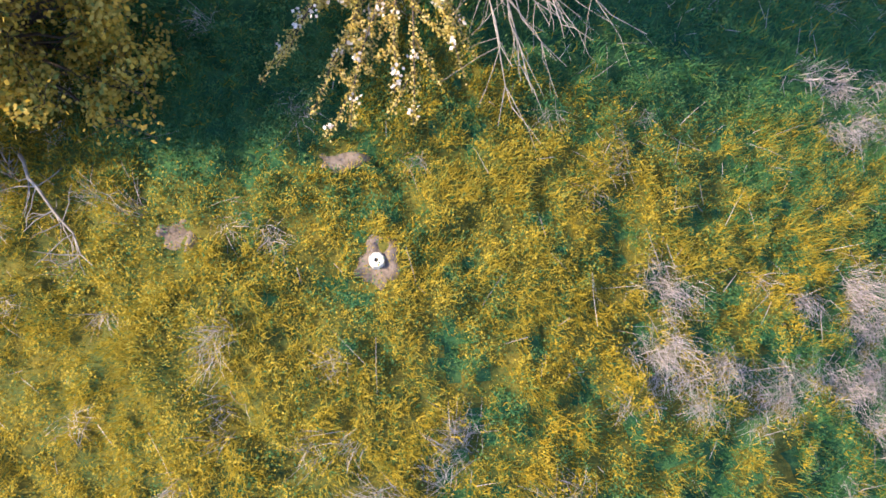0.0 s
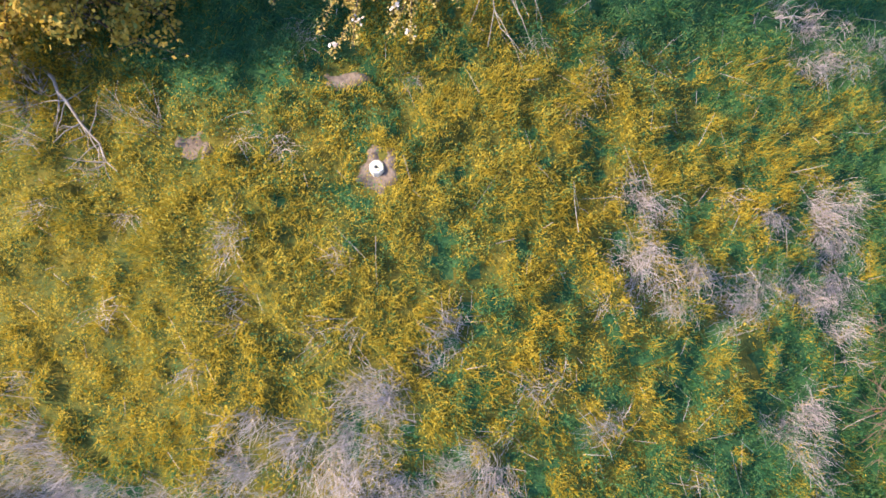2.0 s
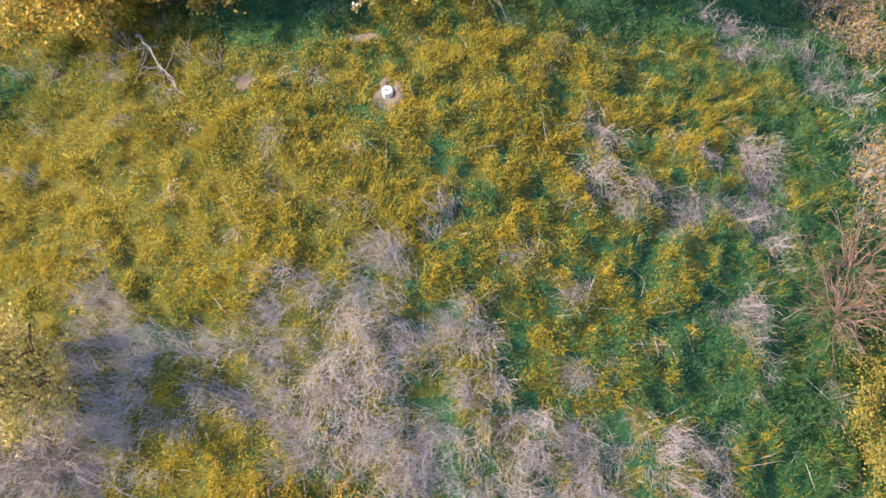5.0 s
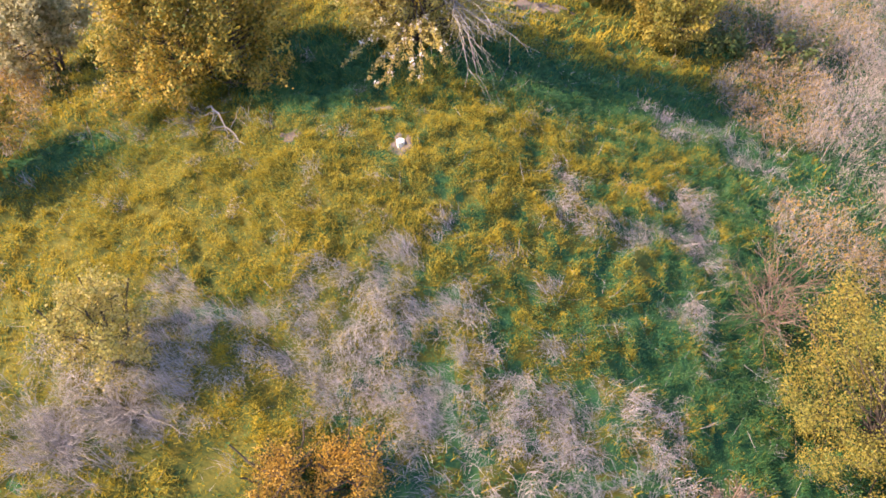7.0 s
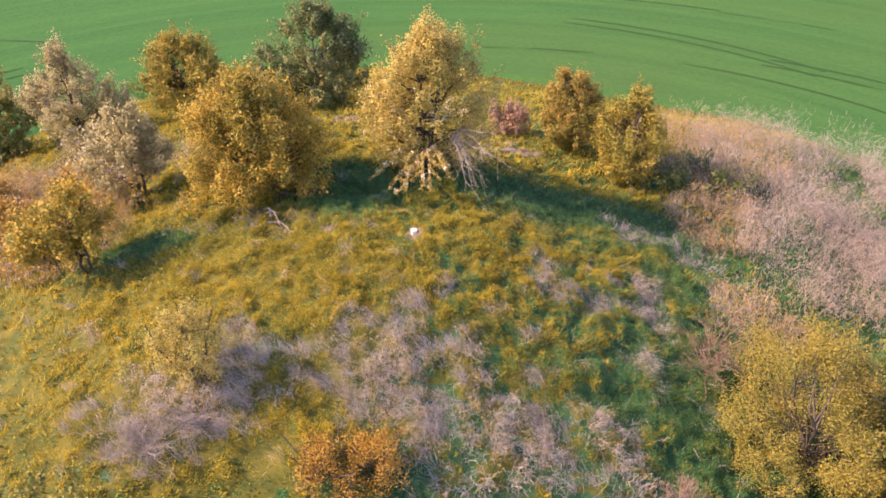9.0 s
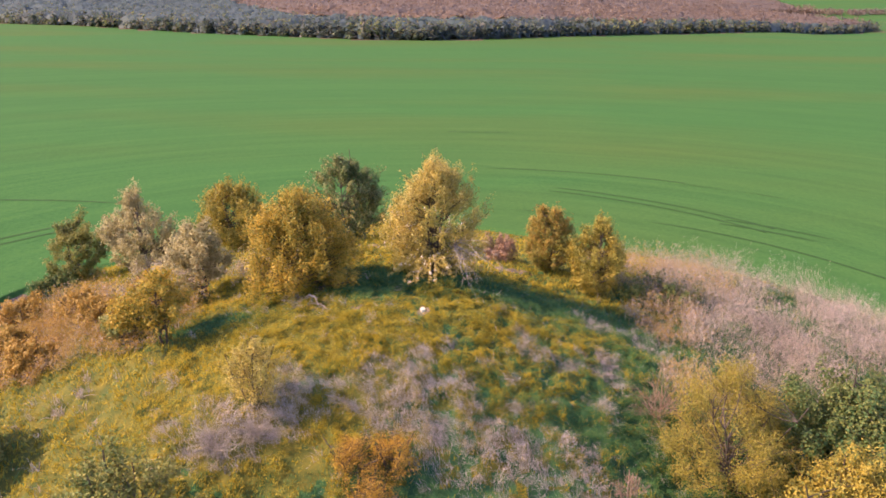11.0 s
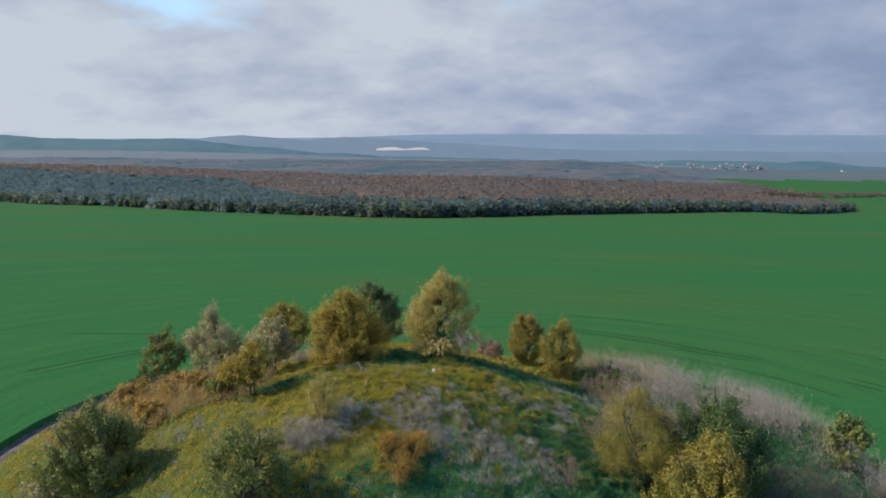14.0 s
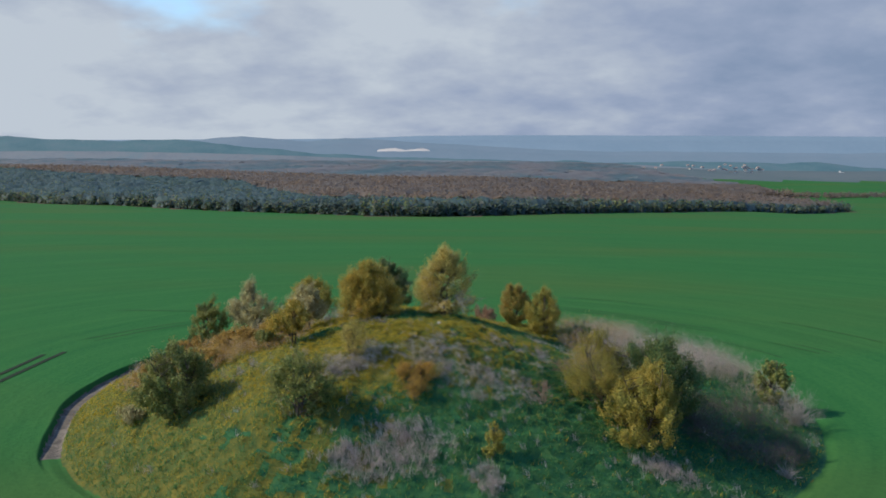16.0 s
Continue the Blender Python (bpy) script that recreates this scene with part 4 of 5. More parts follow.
def splayed(name, at, label, category, material, count, long, lean, seed, thick=0.018, up=0.0, aim=None, fan=3.14, near=False):
    """Bare branches that splay from one foot."""
    rng = np.random.default_rng(seed)
    thing = new(name)
    thing.location = (at[0], at[1], ground_z(*at) - 0.02)
    tagged(thing, label, category)
    for _ in range(count):
        wood = []
        a = rng.random() * 6.28 if aim is None else aim + rng.normal(0, fan)
        l, tilt = long * (0.5 + 0.6 * rng.random()), lean + rng.normal(0, 0.22)
        way = np.array([math.cos(a) * math.sin(tilt), math.sin(a) * math.sin(tilt), math.cos(tilt)])
        start = np.array([rng.normal(0, 0.08), rng.normal(0, 0.08), up])
        path = wander(rng, start, start + way * l, 7, 0.25 * l)
        path[:, 2] -= np.linspace(0, 1, 7) ** 2 * 0.18 * l
        wood.append(tube(path, np.linspace(thick, 0.005, 7), 4))
        forks = []
        for _ in range(9):
            k = rng.integers(1, 6)
            side = way + rng.normal(0, 0.6, 3)
            side /= np.linalg.norm(side)
            (forks if near else wood).append(tube(wander(rng, path[k], path[k] + side * l * 0.35 * (0.4 + rng.random()), 4, 0.06 * l), np.linspace(0.007, 0.003, 4), 3))
        v, q, _ = joined(wood)
        branch = part("branch", mesh_of("branch", v, q, None, [material], smooth=True), thing)
        for v, q, _ in forks:
            part("twig", mesh_of("twig", v, q, None, [material], smooth=True), branch)
    return thing


splayed("dead_bush", (9.2, -1.3), "dead reddish bush splayed flat on the grass", "dead bush", M_REDWOOD, 40, 1.6, 1.0, 41, 0.014)
splayed("dead_bush", (9.9, -0.1), "dead grey-brown bush beside a green hollow", "dead bush", M_REDWOOD, 36, 1.8, 0.9, 42, 0.014)
splayed("dead_boughs", (0.35, 7.5), "dead pale boughs drooping under the blossom tree", "dead branches", M_DEADWOOD, 13, 3.2, 1.7, 43, 0.018, 2.0, -0.95, 0.40, near=True)
splayed("dead_twigs", (-7.1, 3.7), "bleached dead twigs lying beside the fallen branch", "dead twigs", M_DEADWOOD, 14, 1.1, 1.25, 48, 0.012, near=True)
splayed("grey_shrub", (-8.6, -5.9), "bare grey shrub tangled with dry grass", "shrub", M_DEADWOOD, 44, 1.8, 0.8, 44, 0.010)
splayed("grey_shrub", (-7.2, -5.2), "bare grey twiggy shrub under the sapling", "shrub", M_DEADWOOD, 44, 1.5, 0.8, 45, 0.010)
splayed("grey_shrub", (29.4, 1.2), "bare grey shrub at the eastern foot", "shrub", M_DEADWOOD, 70, 3.2, 0.6, 46, 0.02)
splayed("grey_shrub", (24.5, -8.5), "bare grey shrub at the shaded southern foot", "shrub", M_DEADWOOD, 36, 1.3, 0.7, 47, 0.014)


def build_fallen_branch():
    rng = np.random.default_rng(51)
    a, b = np.array([-6.9, 4.1]), np.array([-5.45, 2.25])
    t = np.linspace(0, 1, 9)
    xy = a + (b - a) * t[:, None] + rng.normal(0, 0.03, (9, 2))
    z = height(xy[:, 0], xy[:, 1]) + 0.12 + 0.25 * np.sin(t * 2.6)
    path = np.column_stack([xy, z])
    thing = new("fallen_branch")
    thing.location = (a[0], a[1], ground_z(*a))
    path = path - np.array(thing.location)
    v, q, _ = tube(path, np.linspace(0.035, 0.008, 9), 6)
    part("stem", mesh_of("stem", v, q, None, [M_DEADWOOD], smooth=True), thing)
    wood = []
    for k in (2, 3, 4, 4, 5, 6, 7):
        for _ in range(3):
            way = rng.normal(0, 1, 3) * np.array([1, 1, 0.4]) + np.array([-0.5, -0.6, 0.1])
            way /= np.linalg.norm(way)
            wood.append(tube(wander(rng, path[k], path[k] + way * (0.3 + 0.5 * rng.random()), 5, 0.12), np.linspace(0.012, 0.004, 5), 4))
    for v, q, _ in wood:
        part("twig", mesh_of("twig", v, q, None, [M_DEADWOOD], smooth=True), thing)
    tagged(thing, "bleached fallen branch lying on golden grass", "branch")


build_fallen_branch()


def build_marker():
    """Survey marker: a squat eight-sided concrete block with a hole in its top, in a ring of bare earth."""
    thing = new("survey_marker")
    x, y = -1.07, 2.42
    thing.location = (x, y, ground_z(x, y))
    tagged(thing, "squat whitish concrete survey marker with a central hole", "marker stone")
    bm = bmesh.new()
    n = 8
    rings = [(0.135, -0.10), (0.125, 0.13), (0.114, 0.150), (0.040, 0.152), (0.034, 0.146), (0.034, 0.05)]
    loops = [[bm.verts.new((r * math.cos((i + 0.5) * 2 * math.pi / n) * (1 + 0.04 * math.sin(3 * i)), r * math.sin((i + 0.5) * 2 * math.pi / n), z)) for i in range(n)] for r, z in rings]
    for a, b in zip(loops, loops[1:]):
        for i in range(n):
            bm.faces.new((a[i], a[(i + 1) % n], b[(i + 1) % n], b[i]))
    me = bpy.data.meshes.new("block")
    bm.to_mesh(me)
    bm.free()
    me.materials.append(M_CONCRETE)
    part("block", me, thing)
    bm = bmesh.new()
    floor = [bm.verts.new((0.034 * math.cos((i + 0.5) * 2 * math.pi / n), 0.034 * math.sin((i + 0.5) * 2 * math.pi / n), 0.051)) for i in range(n)]
    bm.faces.new(floor)
    me = bpy.data.meshes.new("hole_bottom")
    bm.to_mesh(me)
    bm.free()
    me.materials.append(M_HOLE)
    part("hole_bottom", me, thing, "dark bottom of the hole")


build_marker()


def build_soil_patches():
    """Bare earth scars: thin humps of soil that show between the grass."""
    for (x, y), (sx, sy), label in (((-1.07, 2.42), (0.42, 0.46), "trampled bare earth round the survey marker"), ((-4.2, 2.75), (0.45, 0.3), "small reddish bare earth scar"), ((-1.75, 4.1), (0.5, 0.25), "small bare earth scar in shade"),
                                    ((3.6, 13.2), (1.6, 0.5), "long bare earth scar near bushes"), ((-5.8, 16.0), (1.6, 0.8), "pale bare earth patch by the green tree")):
        r, a = np.meshgrid(np.linspace(0.02, 1, 10), np.linspace(0, 2 * np.pi, 40, endpoint=False), indexing="ij")
        edge = 0.75 + 0.5 * cloudy(np.cos(a) * 3 + x * 5, np.sin(a) * 3 + y * 5, 1.5, 3, 3)
        px, py = x + sx * r * np.cos(a) * edge, y + sy * r * np.sin(a) * edge
        pz = height(px, py) + 0.05 * (1 - r * r) * (0.4 + 1.2 * cloudy(px, py, 0.25, 9, 3)) - 0.035 * r * r
        v = np.stack([px, py, pz], -1).reshape(-1, 3)
        i, j = np.meshgrid(np.arange(9), np.arange(40), indexing="ij")
        k, k2 = i * 40 + j, i * 40 + (j + 1) % 40
        q = np.stack([k, k + 40, k2 + 40, k2], -1).reshape(-1, 4)
        tagged(new("bare_earth", mesh_of("bare_earth", v, q, [np.arange(3)], [M_SOIL], smooth=True)), label, "bare earth", kind="structure")


build_soil_patches()


def build_thicket(name, areas, count, tall, material, leaf, leaves, label, seed, leaf_size=0.07):
    """Countless shoots over an area, with side shoots and a few leaves."""
    rng = np.random.default_rng(seed)
    xs, ys = [], []
    for (cx, cy, sx, sy, share) in areas:
        n = int(count * share)
        r, a = np.sqrt(rng.random(n)), rng.random(n) * 6.28
        xs.append(cx + sx * r * np.cos(a))
        ys.append(cy + sy * r * np.sin(a))
    x, y = np.concatenate(xs), np.concatenate(ys)
    keep = (ring(x, y) < 0.985) & (rng.random(len(x)) < 0.30 + 1.3 * smooth_step(0.35, 0.6, cloudy(x, y, 2.2, seed, 3)))
    x, y = x[keep], y[keep]
    n = len(x)
    h = tall * (0.30 + 0.95 * smooth_step(0.25, 0.75, cloudy(x, y, 2.4, seed + 3, 3))) * (0.7 + 0.5 * rng.random(n))
    base = np.stack([x, y, height(x, y)], -1)
    toward, lean, bend = rng.random(n) * 6.28, np.abs(rng.normal(0.35, 0.28, n)), rng.normal(0.15, 0.35, n)
    pieces = [blades(base, h * 0.45, 0.007 + 0.005 * rng.random(n), toward, lean, bend, seed + 5)]
    tops = []
    for level in range(18):
        f = 0.22 + 0.75 * rng.random(n)
        out = np.stack([np.cos(toward), np.sin(toward), np.zeros(n)], -1)
        spot = base + (f * h)[:, None] * (np.sin(lean)[:, None] * out + np.cos(lean)[:, None] * np.array([0, 0, 1.0]))
        spot = spot + rng.normal(0, 0.16, (n, 3)) * np.array([1, 1, 0.5])
        t2, l2, b2 = rng.random(n) * 6.28, 0.2 + 1.3 * rng.random(n), rng.normal(-0.2, 0.7, n)
        size = 0.14 + 0.26 * rng.random(n)
        pieces.append(blades(spot, size, 0.007 + 0.008 * rng.random(n), t2, l2, b2, seed + 11 + level))
        tops.append(spot + (size * 0.7)[:, None] * np.stack([np.cos(t2) * np.sin(l2), np.sin(t2) * np.sin(l2), np.cos(l2)], -1))
    stuff(name, *joined(pieces), material, label, "thicket")
    if leaves:
        tops = np.concatenate(tops)
        pick = tops[rng.integers(0, len(tops), leaves)] + rng.normal(0, 0.06, (leaves, 3))
        v, q = leaf_quads(pick, leaf_size * 0.75 * (0.6 + 0.8 * rng.random(leaves)), 0.6, seed + 21)
        stuff(name + "_leaves", v, q, None, LEAVES[leaf], "thin young leaves over the " + name.replace("_", " "), "foliage")


build_thicket("bare_thicket", [(21, 15, 8, 9, 0.5), (17.5, 7, 4.5, 5, 0.22), (28, 12, 5, 10, 0.28)], 5600, 2.2, M_TWIG, "pink", 26000, "dense pinkish bare thicket on the eastern slope", 201)
build_thicket("tawny_thicket", [(14, 17, 5.0, 6, 0.6), (12.5, 8.8, 2.4, 2.2, 0.2), (12.4, 2.0, 2.0, 2.2, 0.15)], 1300, 1.7, M_TWIG, "tawny", 26000, "thicket with tawny young leaves near the bushes", 202, 0.08)
build_thicket("orange_thicket", [(-21, 7.5, 5.5, 5.5, 0.5), (-15.5, 5.5, 3, 3.5, 0.15), (-26, 10, 6, 7, 0.35)], 2000, 1.3, M_TWIG, "tawny", 40000, "low orange-leaved thicket on the western slope", 203, 0.13)
build_thicket("pink_thicket", [(-29, 13, 4, 6, 0.2), (-17.5, 12, 4, 3.5, 0.5), (-10.5, 12, 2.5, 4, 0.3)], 900, 1.3, M_TWIG, "pink", 14000, "pinkish bare thicket below the whitish tree", 204)
# twigs and leaves coloured dark to imitate shade east of the tall trees
build_thicket("painted_shade_thicket", [(22.5, -3.0, 5.5, 5.5, 1.0)], 2600, 1.7, M_SHADETWIG, "dark", 9000, "dark shaded brush below the tall trees", 205)

# ---- the field: ruts of the tractor ----


def rut(name, path, wide, label, faint=1.0):
    p = np.asarray(path, float)
    d = np.gradient(p, axis=0)
    d /= np.linalg.norm(d, axis=1)[:, None]
    along = np.cumsum(np.linalg.norm(np.diff(p, axis=0, prepend=p[:1]), axis=1))
    worn = smooth_step(0.36, 0.6, cloudy(along, along * 0 + p[0, 0], 9.0, 7, 3)) * faint + (1 - faint)
    side = np.stack([-d[:, 1], d[:, 0]], -1) * (wide / 2 * worn)[:, None]
    a, b = p - side, p + side
    z = height(p[:, 0], p[:, 1]) + (0.03 if faint else 0.05)
    v = np.concatenate([np.column_stack([a, z]), np.column_stack([b, z])])
    n = len(p)
    k = np.arange(n - 1)
    q = np.stack([k, k + 1, k + 1 + n, k + n], -1)
    tagged(new(name, mesh_of(name, v, q, None, [M_RUT if faint else M_BARE_RUT])), label, "wheel track", "tractor wheel tracks", kind="structure")


def arc(scale, a0, a1, drift=0.0, n=220):
    a = np.radians(np.linspace(a0, a1, n))
    s = scale + drift * np.linspace(0, 1, n)
    return np.column_stack([CENTRE[0] + REACH[0] * s * np.cos(a), CENTRE[1] + REACH[1] * s * np.sin(a)])


def build_ruts():
    t = np.linspace(0, 1, 40)[:, None]
    for off in (0.0, 1.8):
        a, b = np.array([-45.2 - off, 23.4 - 0.7 * off]), np.array([-46.9 - 0.8 * off, 2.0])
        rut("wheel_rut", a + (b - a) * t, 0.6, "dark wheel rut through the green crop", 0.0)
    for s, a0, a1, dr in ((1.70, 22, 60, -0.06), (1.66, 60, 88, 0.0), (1.36, 20, 50, -0.11), (1.26, 44, 92, 0.16), (1.41, 20, 50, -0.11), (1.31, 44, 92, 0.16), (1.20, 20, 84, -0.10), (2.44, 80, 90, 0.0), (1.39, 138, 156, 0.06), (1.34, 138, 156, 0.06), (1.52, 132, 145, 0.45)):
        rut("wheel_rut", arc(s, a0, a1, dr), 0.30, "faint curved wheel rut in the green crop")


build_ruts()

# ---- woods and distance ----


def build_woods():
    rng = np.random.default_rng(301)

    def trees(u, d, tall, clumps, size, spread=0.45):
        ang = np.arctan(u)
        rho = d / np.cos(ang)
        x, y = rho * np.sin(ang), STATION + rho * np.cos(ang)
        z = land(x, y)
        n = len(x)
        x, y, z, h = (np.repeat(w, clumps) for w in (x, y, z, tall))
        m = len(x)
        f = rng.random(m)
        r = h * spread * np.sqrt(np.clip(1.05 - (2 * f - 0.9) ** 2, 0.05, 1)) * np.sqrt(rng.random(m))
        a = rng.random(m) * 6.28
        c = np.stack([x + r * np.cos(a), y + r * np.sin(a), z + h * (0.12 + 0.88 * f)], -1)
        v, _ = leaf_quads(c, size * (0.8 + 1.0 * rng.random(m)), 1.6, 7, 0.9)
        v = v.reshape(-1, 4, 3)[:, :3].reshape(-1, 3)
        return v, None, np.arange(3 * m).reshape(-1, 3)

    def spots(n, lo, hi):
        u = rng.uniform(-0.80, 0.72, n)
        d = np.sqrt(rng.random(n) * (hi ** 2 - lo ** 2) + lo ** 2)
        ok = is_wood(u, d)
        return u[ok], d[ok]

    # the edge that faces the field
    u = rng.uniform(-0.80, 0.518, 2000)
    d = np.interp(u, *WOOD_EDGE) + rng.random(2000) ** 1.5 * 45 + 2
    first = trees(u, d, 4 + 6 * rng.random(2000) * smooth_step(-0.1, 0.5, rng.random(2000)), 32, 2.2)
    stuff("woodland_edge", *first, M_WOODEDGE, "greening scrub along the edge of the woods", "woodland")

    # the roof of the woods: one dome beside the other
    def roof(name, lo, hi, step, count, material, label, tall, dome, inside):
        uu, dd = np.meshgrid(np.linspace(-0.80, 0.70, count), np.arange(lo, hi, step), indexing="ij")
        uu = uu + rng.normal(0, 0.35 * 1.5 / count, uu.shape)
        dd = dd + rng.normal(0, 0.3 * step, dd.shape)
        ang = np.arctan(uu)
        x, y = dd * uu, STATION + dd
        lift = cloudy(x, y, dome, 61, 2)
        rim = smooth_step(-6, 16, dd - np.interp(uu, *WOOD_EDGE)) * np.where(dd < 1200, smooth_step(0.0, 0.03, 0.522 - uu), smooth_step(0.0, 0.05, 0.44 - uu) * smooth_step(1205, 1225, dd))
        z = land(x, y) + (tall * (0.62 + 0.52 * smooth_step(0.2, 0.8, lift)) + rng.normal(0, 0.3, x.shape)) * rim - 1.5 * (1 - rim)
        v = np.stack([x, y, z], -1).reshape(-1, 3)
        m = dd.shape[1]
        i, j = np.meshgrid(np.arange(count - 1), np.arange(m - 1), indexing="ij")
        k = (i * m + j).ravel()
        mid_u, mid_d = uu[:-1, :-1].ravel(), dd[:-1, :-1].ravel()
        k = k[is_wood(mid_u, mid_d) & is_wood(uu[1:, 1:].ravel(), dd[1:, 1:].ravel()) & inside(mid_u, mid_d)]
        q = np.stack([k, k + m, k + m + 1, k + 1], -1)
        me = mesh_of(name, v, q, None, [material], smooth=True)
        tagged(new(name, me), label, "woodland", kind="stuff")

    def deep(u, d):
        return d - np.interp(u, *WOOD_EDGE) - np.interp(u, [-0.8, -0.30, -0.2, 0.1, 0.3, 0.6], [560, 460, 130, 55, 30, 25])

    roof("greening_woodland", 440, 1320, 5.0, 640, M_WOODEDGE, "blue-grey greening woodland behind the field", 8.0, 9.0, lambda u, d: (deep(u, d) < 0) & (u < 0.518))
    roof("bare_woodland", 480, 1450, 7.0, 560, M_WOODLAND, "wide brown leafless woodland beyond the field", 9.0, 10.0, lambda u, d: deep(u, d) >= -10)
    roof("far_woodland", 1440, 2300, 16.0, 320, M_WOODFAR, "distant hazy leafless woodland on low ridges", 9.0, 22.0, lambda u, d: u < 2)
    # a hedge along the far side of the valley, and the front of the second wood
    u = rng.uniform(0.40, 0.72, 420)
    d = 1215 + 120 * (u - 0.4) + 50 * rng.random(420)
    stuff("hedge_trees", *trees(u, d, 5 + 4 * rng.random(420), 26, 2.0, 0.6), M_WOODLAND, "line of bare trees across the valley", "trees")
    u = rng.uniform(0.2, 0.436, 500)
    stuff("wood_front", *trees(u, 1208 + 14 * rng.random(500), 6 + 3 * rng.random(500), 22, 2.0, 0.6), M_WOODLAND, "bare trees at the front of the far wood", "trees")
    u, d = spots(19000, 430, 1300)
    keep = deep(u, d) < 0
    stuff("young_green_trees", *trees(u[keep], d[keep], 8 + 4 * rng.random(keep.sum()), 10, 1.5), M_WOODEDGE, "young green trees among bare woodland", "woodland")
    stuff("bare_treetops", *trees(u[~keep], d[~keep], 9 + 4 * rng.random((~keep).sum()), 10, 2.3, 0.35), M_WOODLAND, "bare brown treetops above the woodland", "woodland")


build_woods()


def ridge(name, dist, shape, material, label, rough=2.0, foot=140, seed=0):
    """A far ridge: shape gives slope of bearing and height above eye level, per mille."""
    u = np.linspace(-1.0, 1.0, 500)
    top = np.interp(u, [s[0] for s in shape], [s[1] for s in shape]) * 0.001 * dist + 25.0
    top = top + (cloudy(u * 60, u * 0 + seed, 3.0, seed, 4) - 0.5) * rough * dist / 1300.0
    rows = []
    for f, back in ((-0.04, 0.0), (0.45, 0.55), (0.8, 0.85), (1.0, 1.0), (0.6, 1.2)):
        d = dist - 500 + 500 * back
        x, y = u * d, STATION + d + 0 * u
        z = -foot + (top + foot) * f if f > 0 else np.full_like(u, -foot)
        rows.append(np.stack([x, y, z], -1))
    v = np.stack(rows).reshape(-1, 3)
    n = len(u)
    i, j = np.meshgrid(np.arange(4), np.arange(n - 1), indexing="ij")
    k = i * n + j
    q = np.stack([k, k + 1, k + 1 + n, k + n], -1).reshape(-1, 4)
    tagged(new(name, mesh_of(name, v, q, None, [material], smooth=True)), label, "hills", kind="structure")


# emission of each ridge stands in for the air in front of it
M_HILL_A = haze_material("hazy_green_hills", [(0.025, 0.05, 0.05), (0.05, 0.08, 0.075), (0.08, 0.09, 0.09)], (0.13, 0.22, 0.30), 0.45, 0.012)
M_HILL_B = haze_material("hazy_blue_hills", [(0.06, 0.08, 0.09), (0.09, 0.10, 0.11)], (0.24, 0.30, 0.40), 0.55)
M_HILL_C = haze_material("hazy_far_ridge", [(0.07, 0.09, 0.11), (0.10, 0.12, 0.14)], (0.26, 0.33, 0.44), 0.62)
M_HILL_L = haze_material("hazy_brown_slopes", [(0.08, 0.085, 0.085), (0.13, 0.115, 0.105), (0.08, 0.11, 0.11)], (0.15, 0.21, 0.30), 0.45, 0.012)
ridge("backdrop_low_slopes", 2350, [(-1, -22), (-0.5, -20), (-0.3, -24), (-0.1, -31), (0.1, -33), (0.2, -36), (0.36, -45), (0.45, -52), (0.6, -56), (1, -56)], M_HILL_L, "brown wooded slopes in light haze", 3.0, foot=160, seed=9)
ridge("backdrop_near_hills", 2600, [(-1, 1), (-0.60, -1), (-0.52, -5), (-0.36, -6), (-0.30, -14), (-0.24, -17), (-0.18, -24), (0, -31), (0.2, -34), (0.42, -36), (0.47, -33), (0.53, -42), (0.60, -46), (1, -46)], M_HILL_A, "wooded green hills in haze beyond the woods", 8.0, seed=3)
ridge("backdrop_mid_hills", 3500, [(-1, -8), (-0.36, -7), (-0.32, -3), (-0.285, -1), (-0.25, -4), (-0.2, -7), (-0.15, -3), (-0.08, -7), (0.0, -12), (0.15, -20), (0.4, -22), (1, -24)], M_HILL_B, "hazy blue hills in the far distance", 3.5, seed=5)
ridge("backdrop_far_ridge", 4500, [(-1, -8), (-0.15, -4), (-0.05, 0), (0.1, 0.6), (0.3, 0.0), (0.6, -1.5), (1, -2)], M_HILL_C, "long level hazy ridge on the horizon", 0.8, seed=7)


def far_spot(u, per_mille, dist):
    """A place on the far slopes: slope of the bearing, height against eye level, distance ahead."""
    return u * dist, STATION + dist, 25.0 + per_mille * 0.001 * dist


# the rock glows a little as well, as painted haze
M_PALE_ROCK = haze_material("hazy_pale_rock", [(0.34, 0.30, 0.29), (0.46, 0.42, 0.41), (0.55, 0.50, 0.49)], (0.5, 0.45, 0.47), 0.15, 0.02)
M_HOUSE = solid_material("whitewashed_walls", [(0.36, 0.35, 0.36), (0.52, 0.50, 0.50)], scale=0.2, fine=2, bump=0)
M_ROOF = solid_material("faded_tile_roofs", [(0.30, 0.20, 0.17), (0.42, 0.30, 0.26)], scale=0.3, fine=3, bump=0)


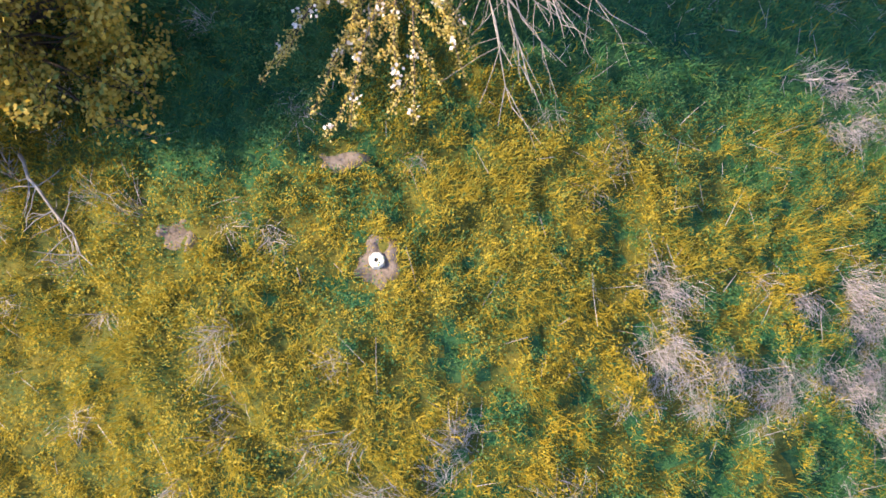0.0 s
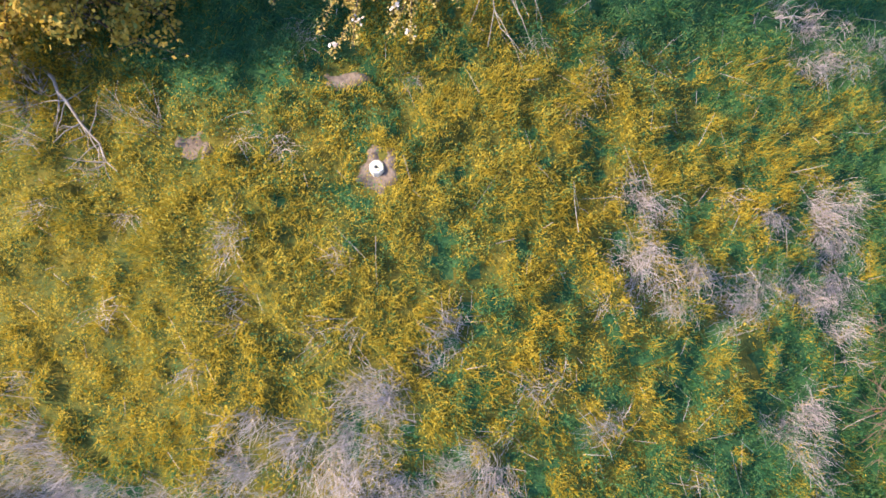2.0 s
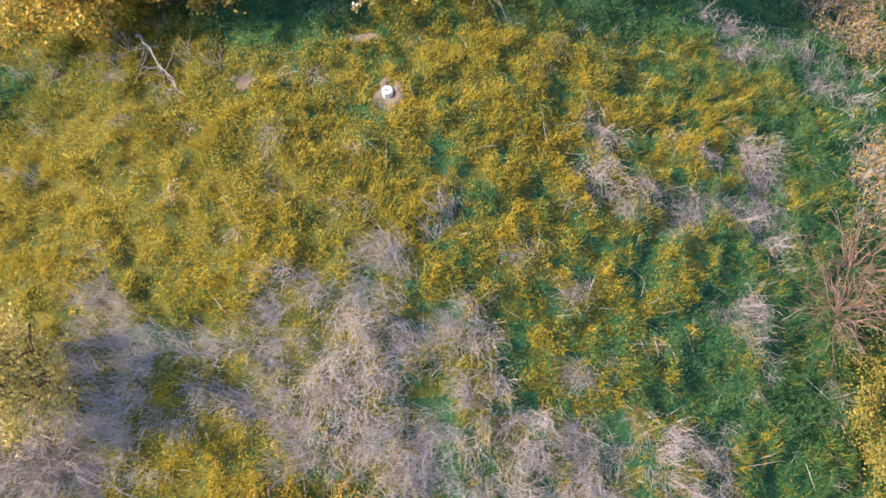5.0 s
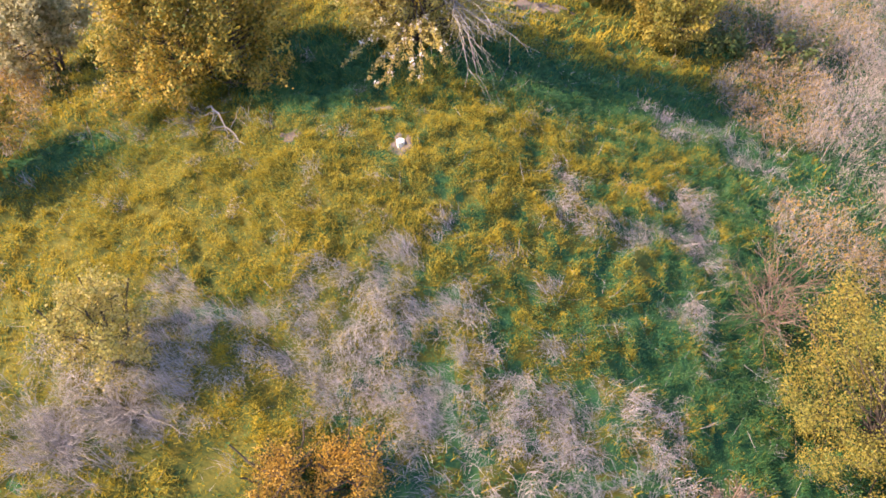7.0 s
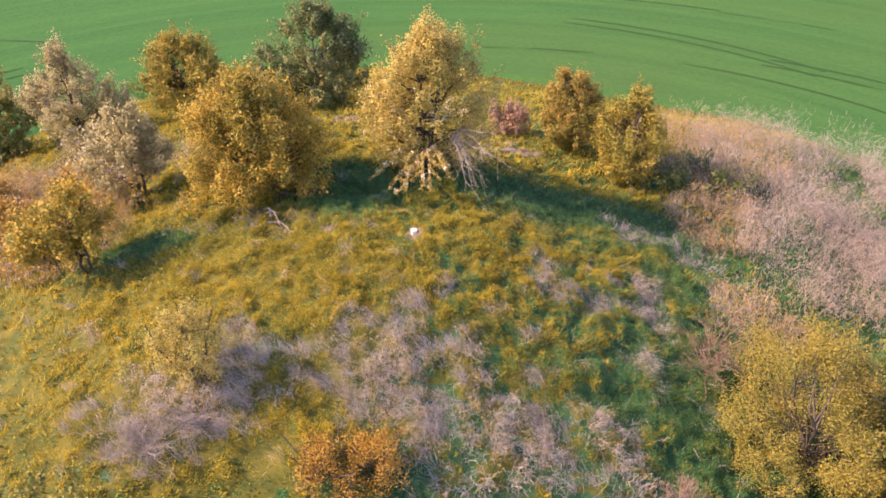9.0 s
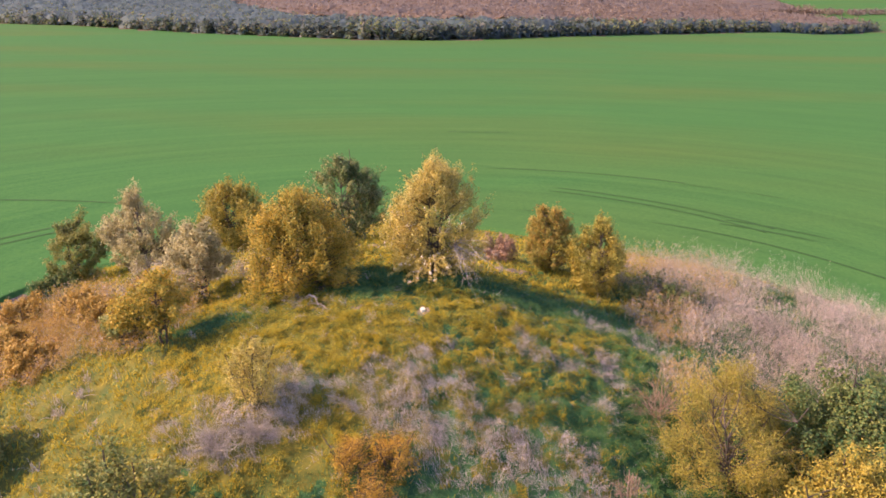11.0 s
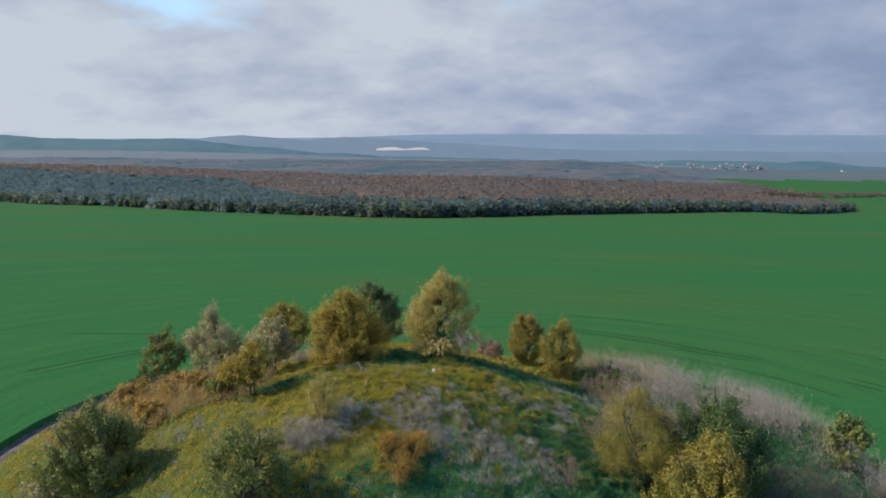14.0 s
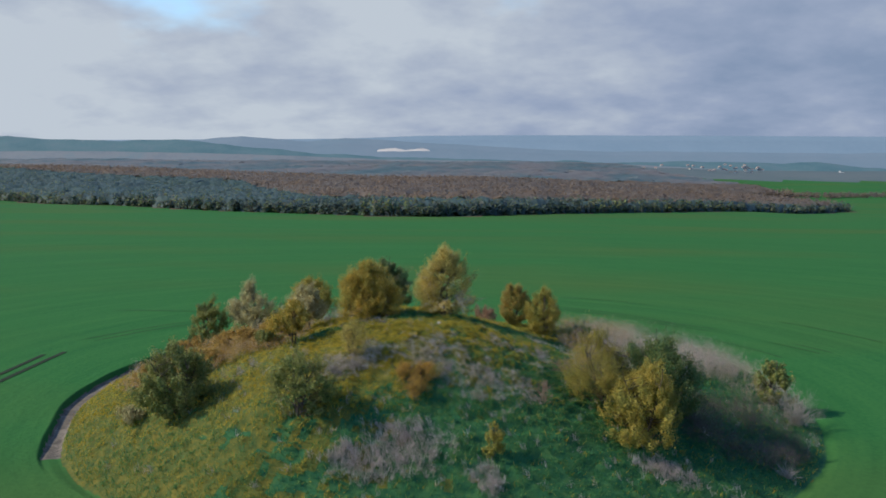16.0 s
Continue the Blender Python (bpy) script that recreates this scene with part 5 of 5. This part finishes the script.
def rock_face(name, u0, u1, low, high, dist, label, seed):
    """A ragged pale face in a far slope."""
    u = np.linspace(u0, u1, 40)
    t = np.linspace(0, 1, 40)
    wave = cloudy(t * 9, t * 0 + seed, 1.6, seed, 3)
    top = low + (high - low) * np.clip(np.sin(t * np.pi) ** 0.4 * (0.45 + 0.8 * wave), 0.05, 1.1)
    rows = []
    for f in (0.0, 0.5, 1.0):
        mille = low + (top - low) * f
        d = dist + 60 * f
        rows.append(np.stack([u * d, STATION + d + 20 * (wave - 0.5), 25.0 + mille * 0.001 * d], -1))
    v = np.stack(rows).reshape(-1, 3)
    i, j = np.meshgrid(np.arange(2), np.arange(39), indexing="ij")
    k = i * 40 + j
    q = np.stack([k, k + 1, k + 41, k + 40], -1).reshape(-1, 4)
    tagged(new(name, mesh_of(name, v, q, None, [M_PALE_ROCK], smooth=True)), label, "rock face", kind="structure")


rock_face("quarry", -0.108, -0.066, -20.5, -16.0, 2940, "pale pinkish quarry face in the hazy hills", 3)
rock_face("quarry", -0.070, -0.037, -20, -16.5, 2940, "pale pinkish quarry face in the hazy hills", 5)
rock_face("rock_outcrop", 0.492, 0.515, -58, -46, 2060, "pale rock outcrop above the far green field", 7)
rock_face("rock_outcrop", 0.522, 0.522, -58, -48, 2060, "pale rock outcrop above the far green field", 9)
rock_face("rock_outcrop", 0.562, 0.585, -57, -51, 2060, "pale rock outcrop above the far green field", 11)
rock_face("rock_outcrop", 0.315, 0.345, -52, -46, 2060, "pale rock outcrop beside the distant village", 13)


def build_village():
    rng = np.random.default_rng(401)
    bm = bmesh.new()
    bmesh.ops.create_cube(bm, size=1.0)
    bmesh.ops.translate(bm, verts=bm.verts, vec=(0, 0, 0.5))
    wall = bpy.data.meshes.new("wall")
    bm.to_mesh(wall)
    bm.free()
    wall.materials.append(M_HOUSE)
    v = [(-0.56, -0.58, 1.0), (0.56, -0.58, 1.0), (0.56, 0.58, 1.0), (-0.56, 0.58, 1.0), (-0.5, 0, 1.55), (0.5, 0, 1.55)]
    roof = mesh_of("roof", v, [(0, 1, 5, 4), (2, 3, 4, 5)], [(0, 4, 3), (1, 2, 5)], [M_ROOF])
    first = new("house")
    tagged(first, "small whitewashed house with a faded tile roof", "house", "houses of the distant village")
    part("wall", wall, first)
    part("roof", roof, first)

    def spot():
        u, mille = rng.uniform(0.22, 0.385), rng.uniform(-52, -38)
        if rng.random() < 0.2:
            u, mille = rng.uniform(0.35, 0.40), rng.uniform(-46, -42)
        x, y, z = far_spot(u, mille, 2060)
        return Matrix.LocRotScale((x, y, z), Euler((0, 0, rng.uniform(-0.6, 0.6))), None)

    first.matrix_basis = spot() @ Matrix.Diagonal((7, 6, 3, 1))
    for _ in range(44):
        copy_thing(first, spot())


build_village()
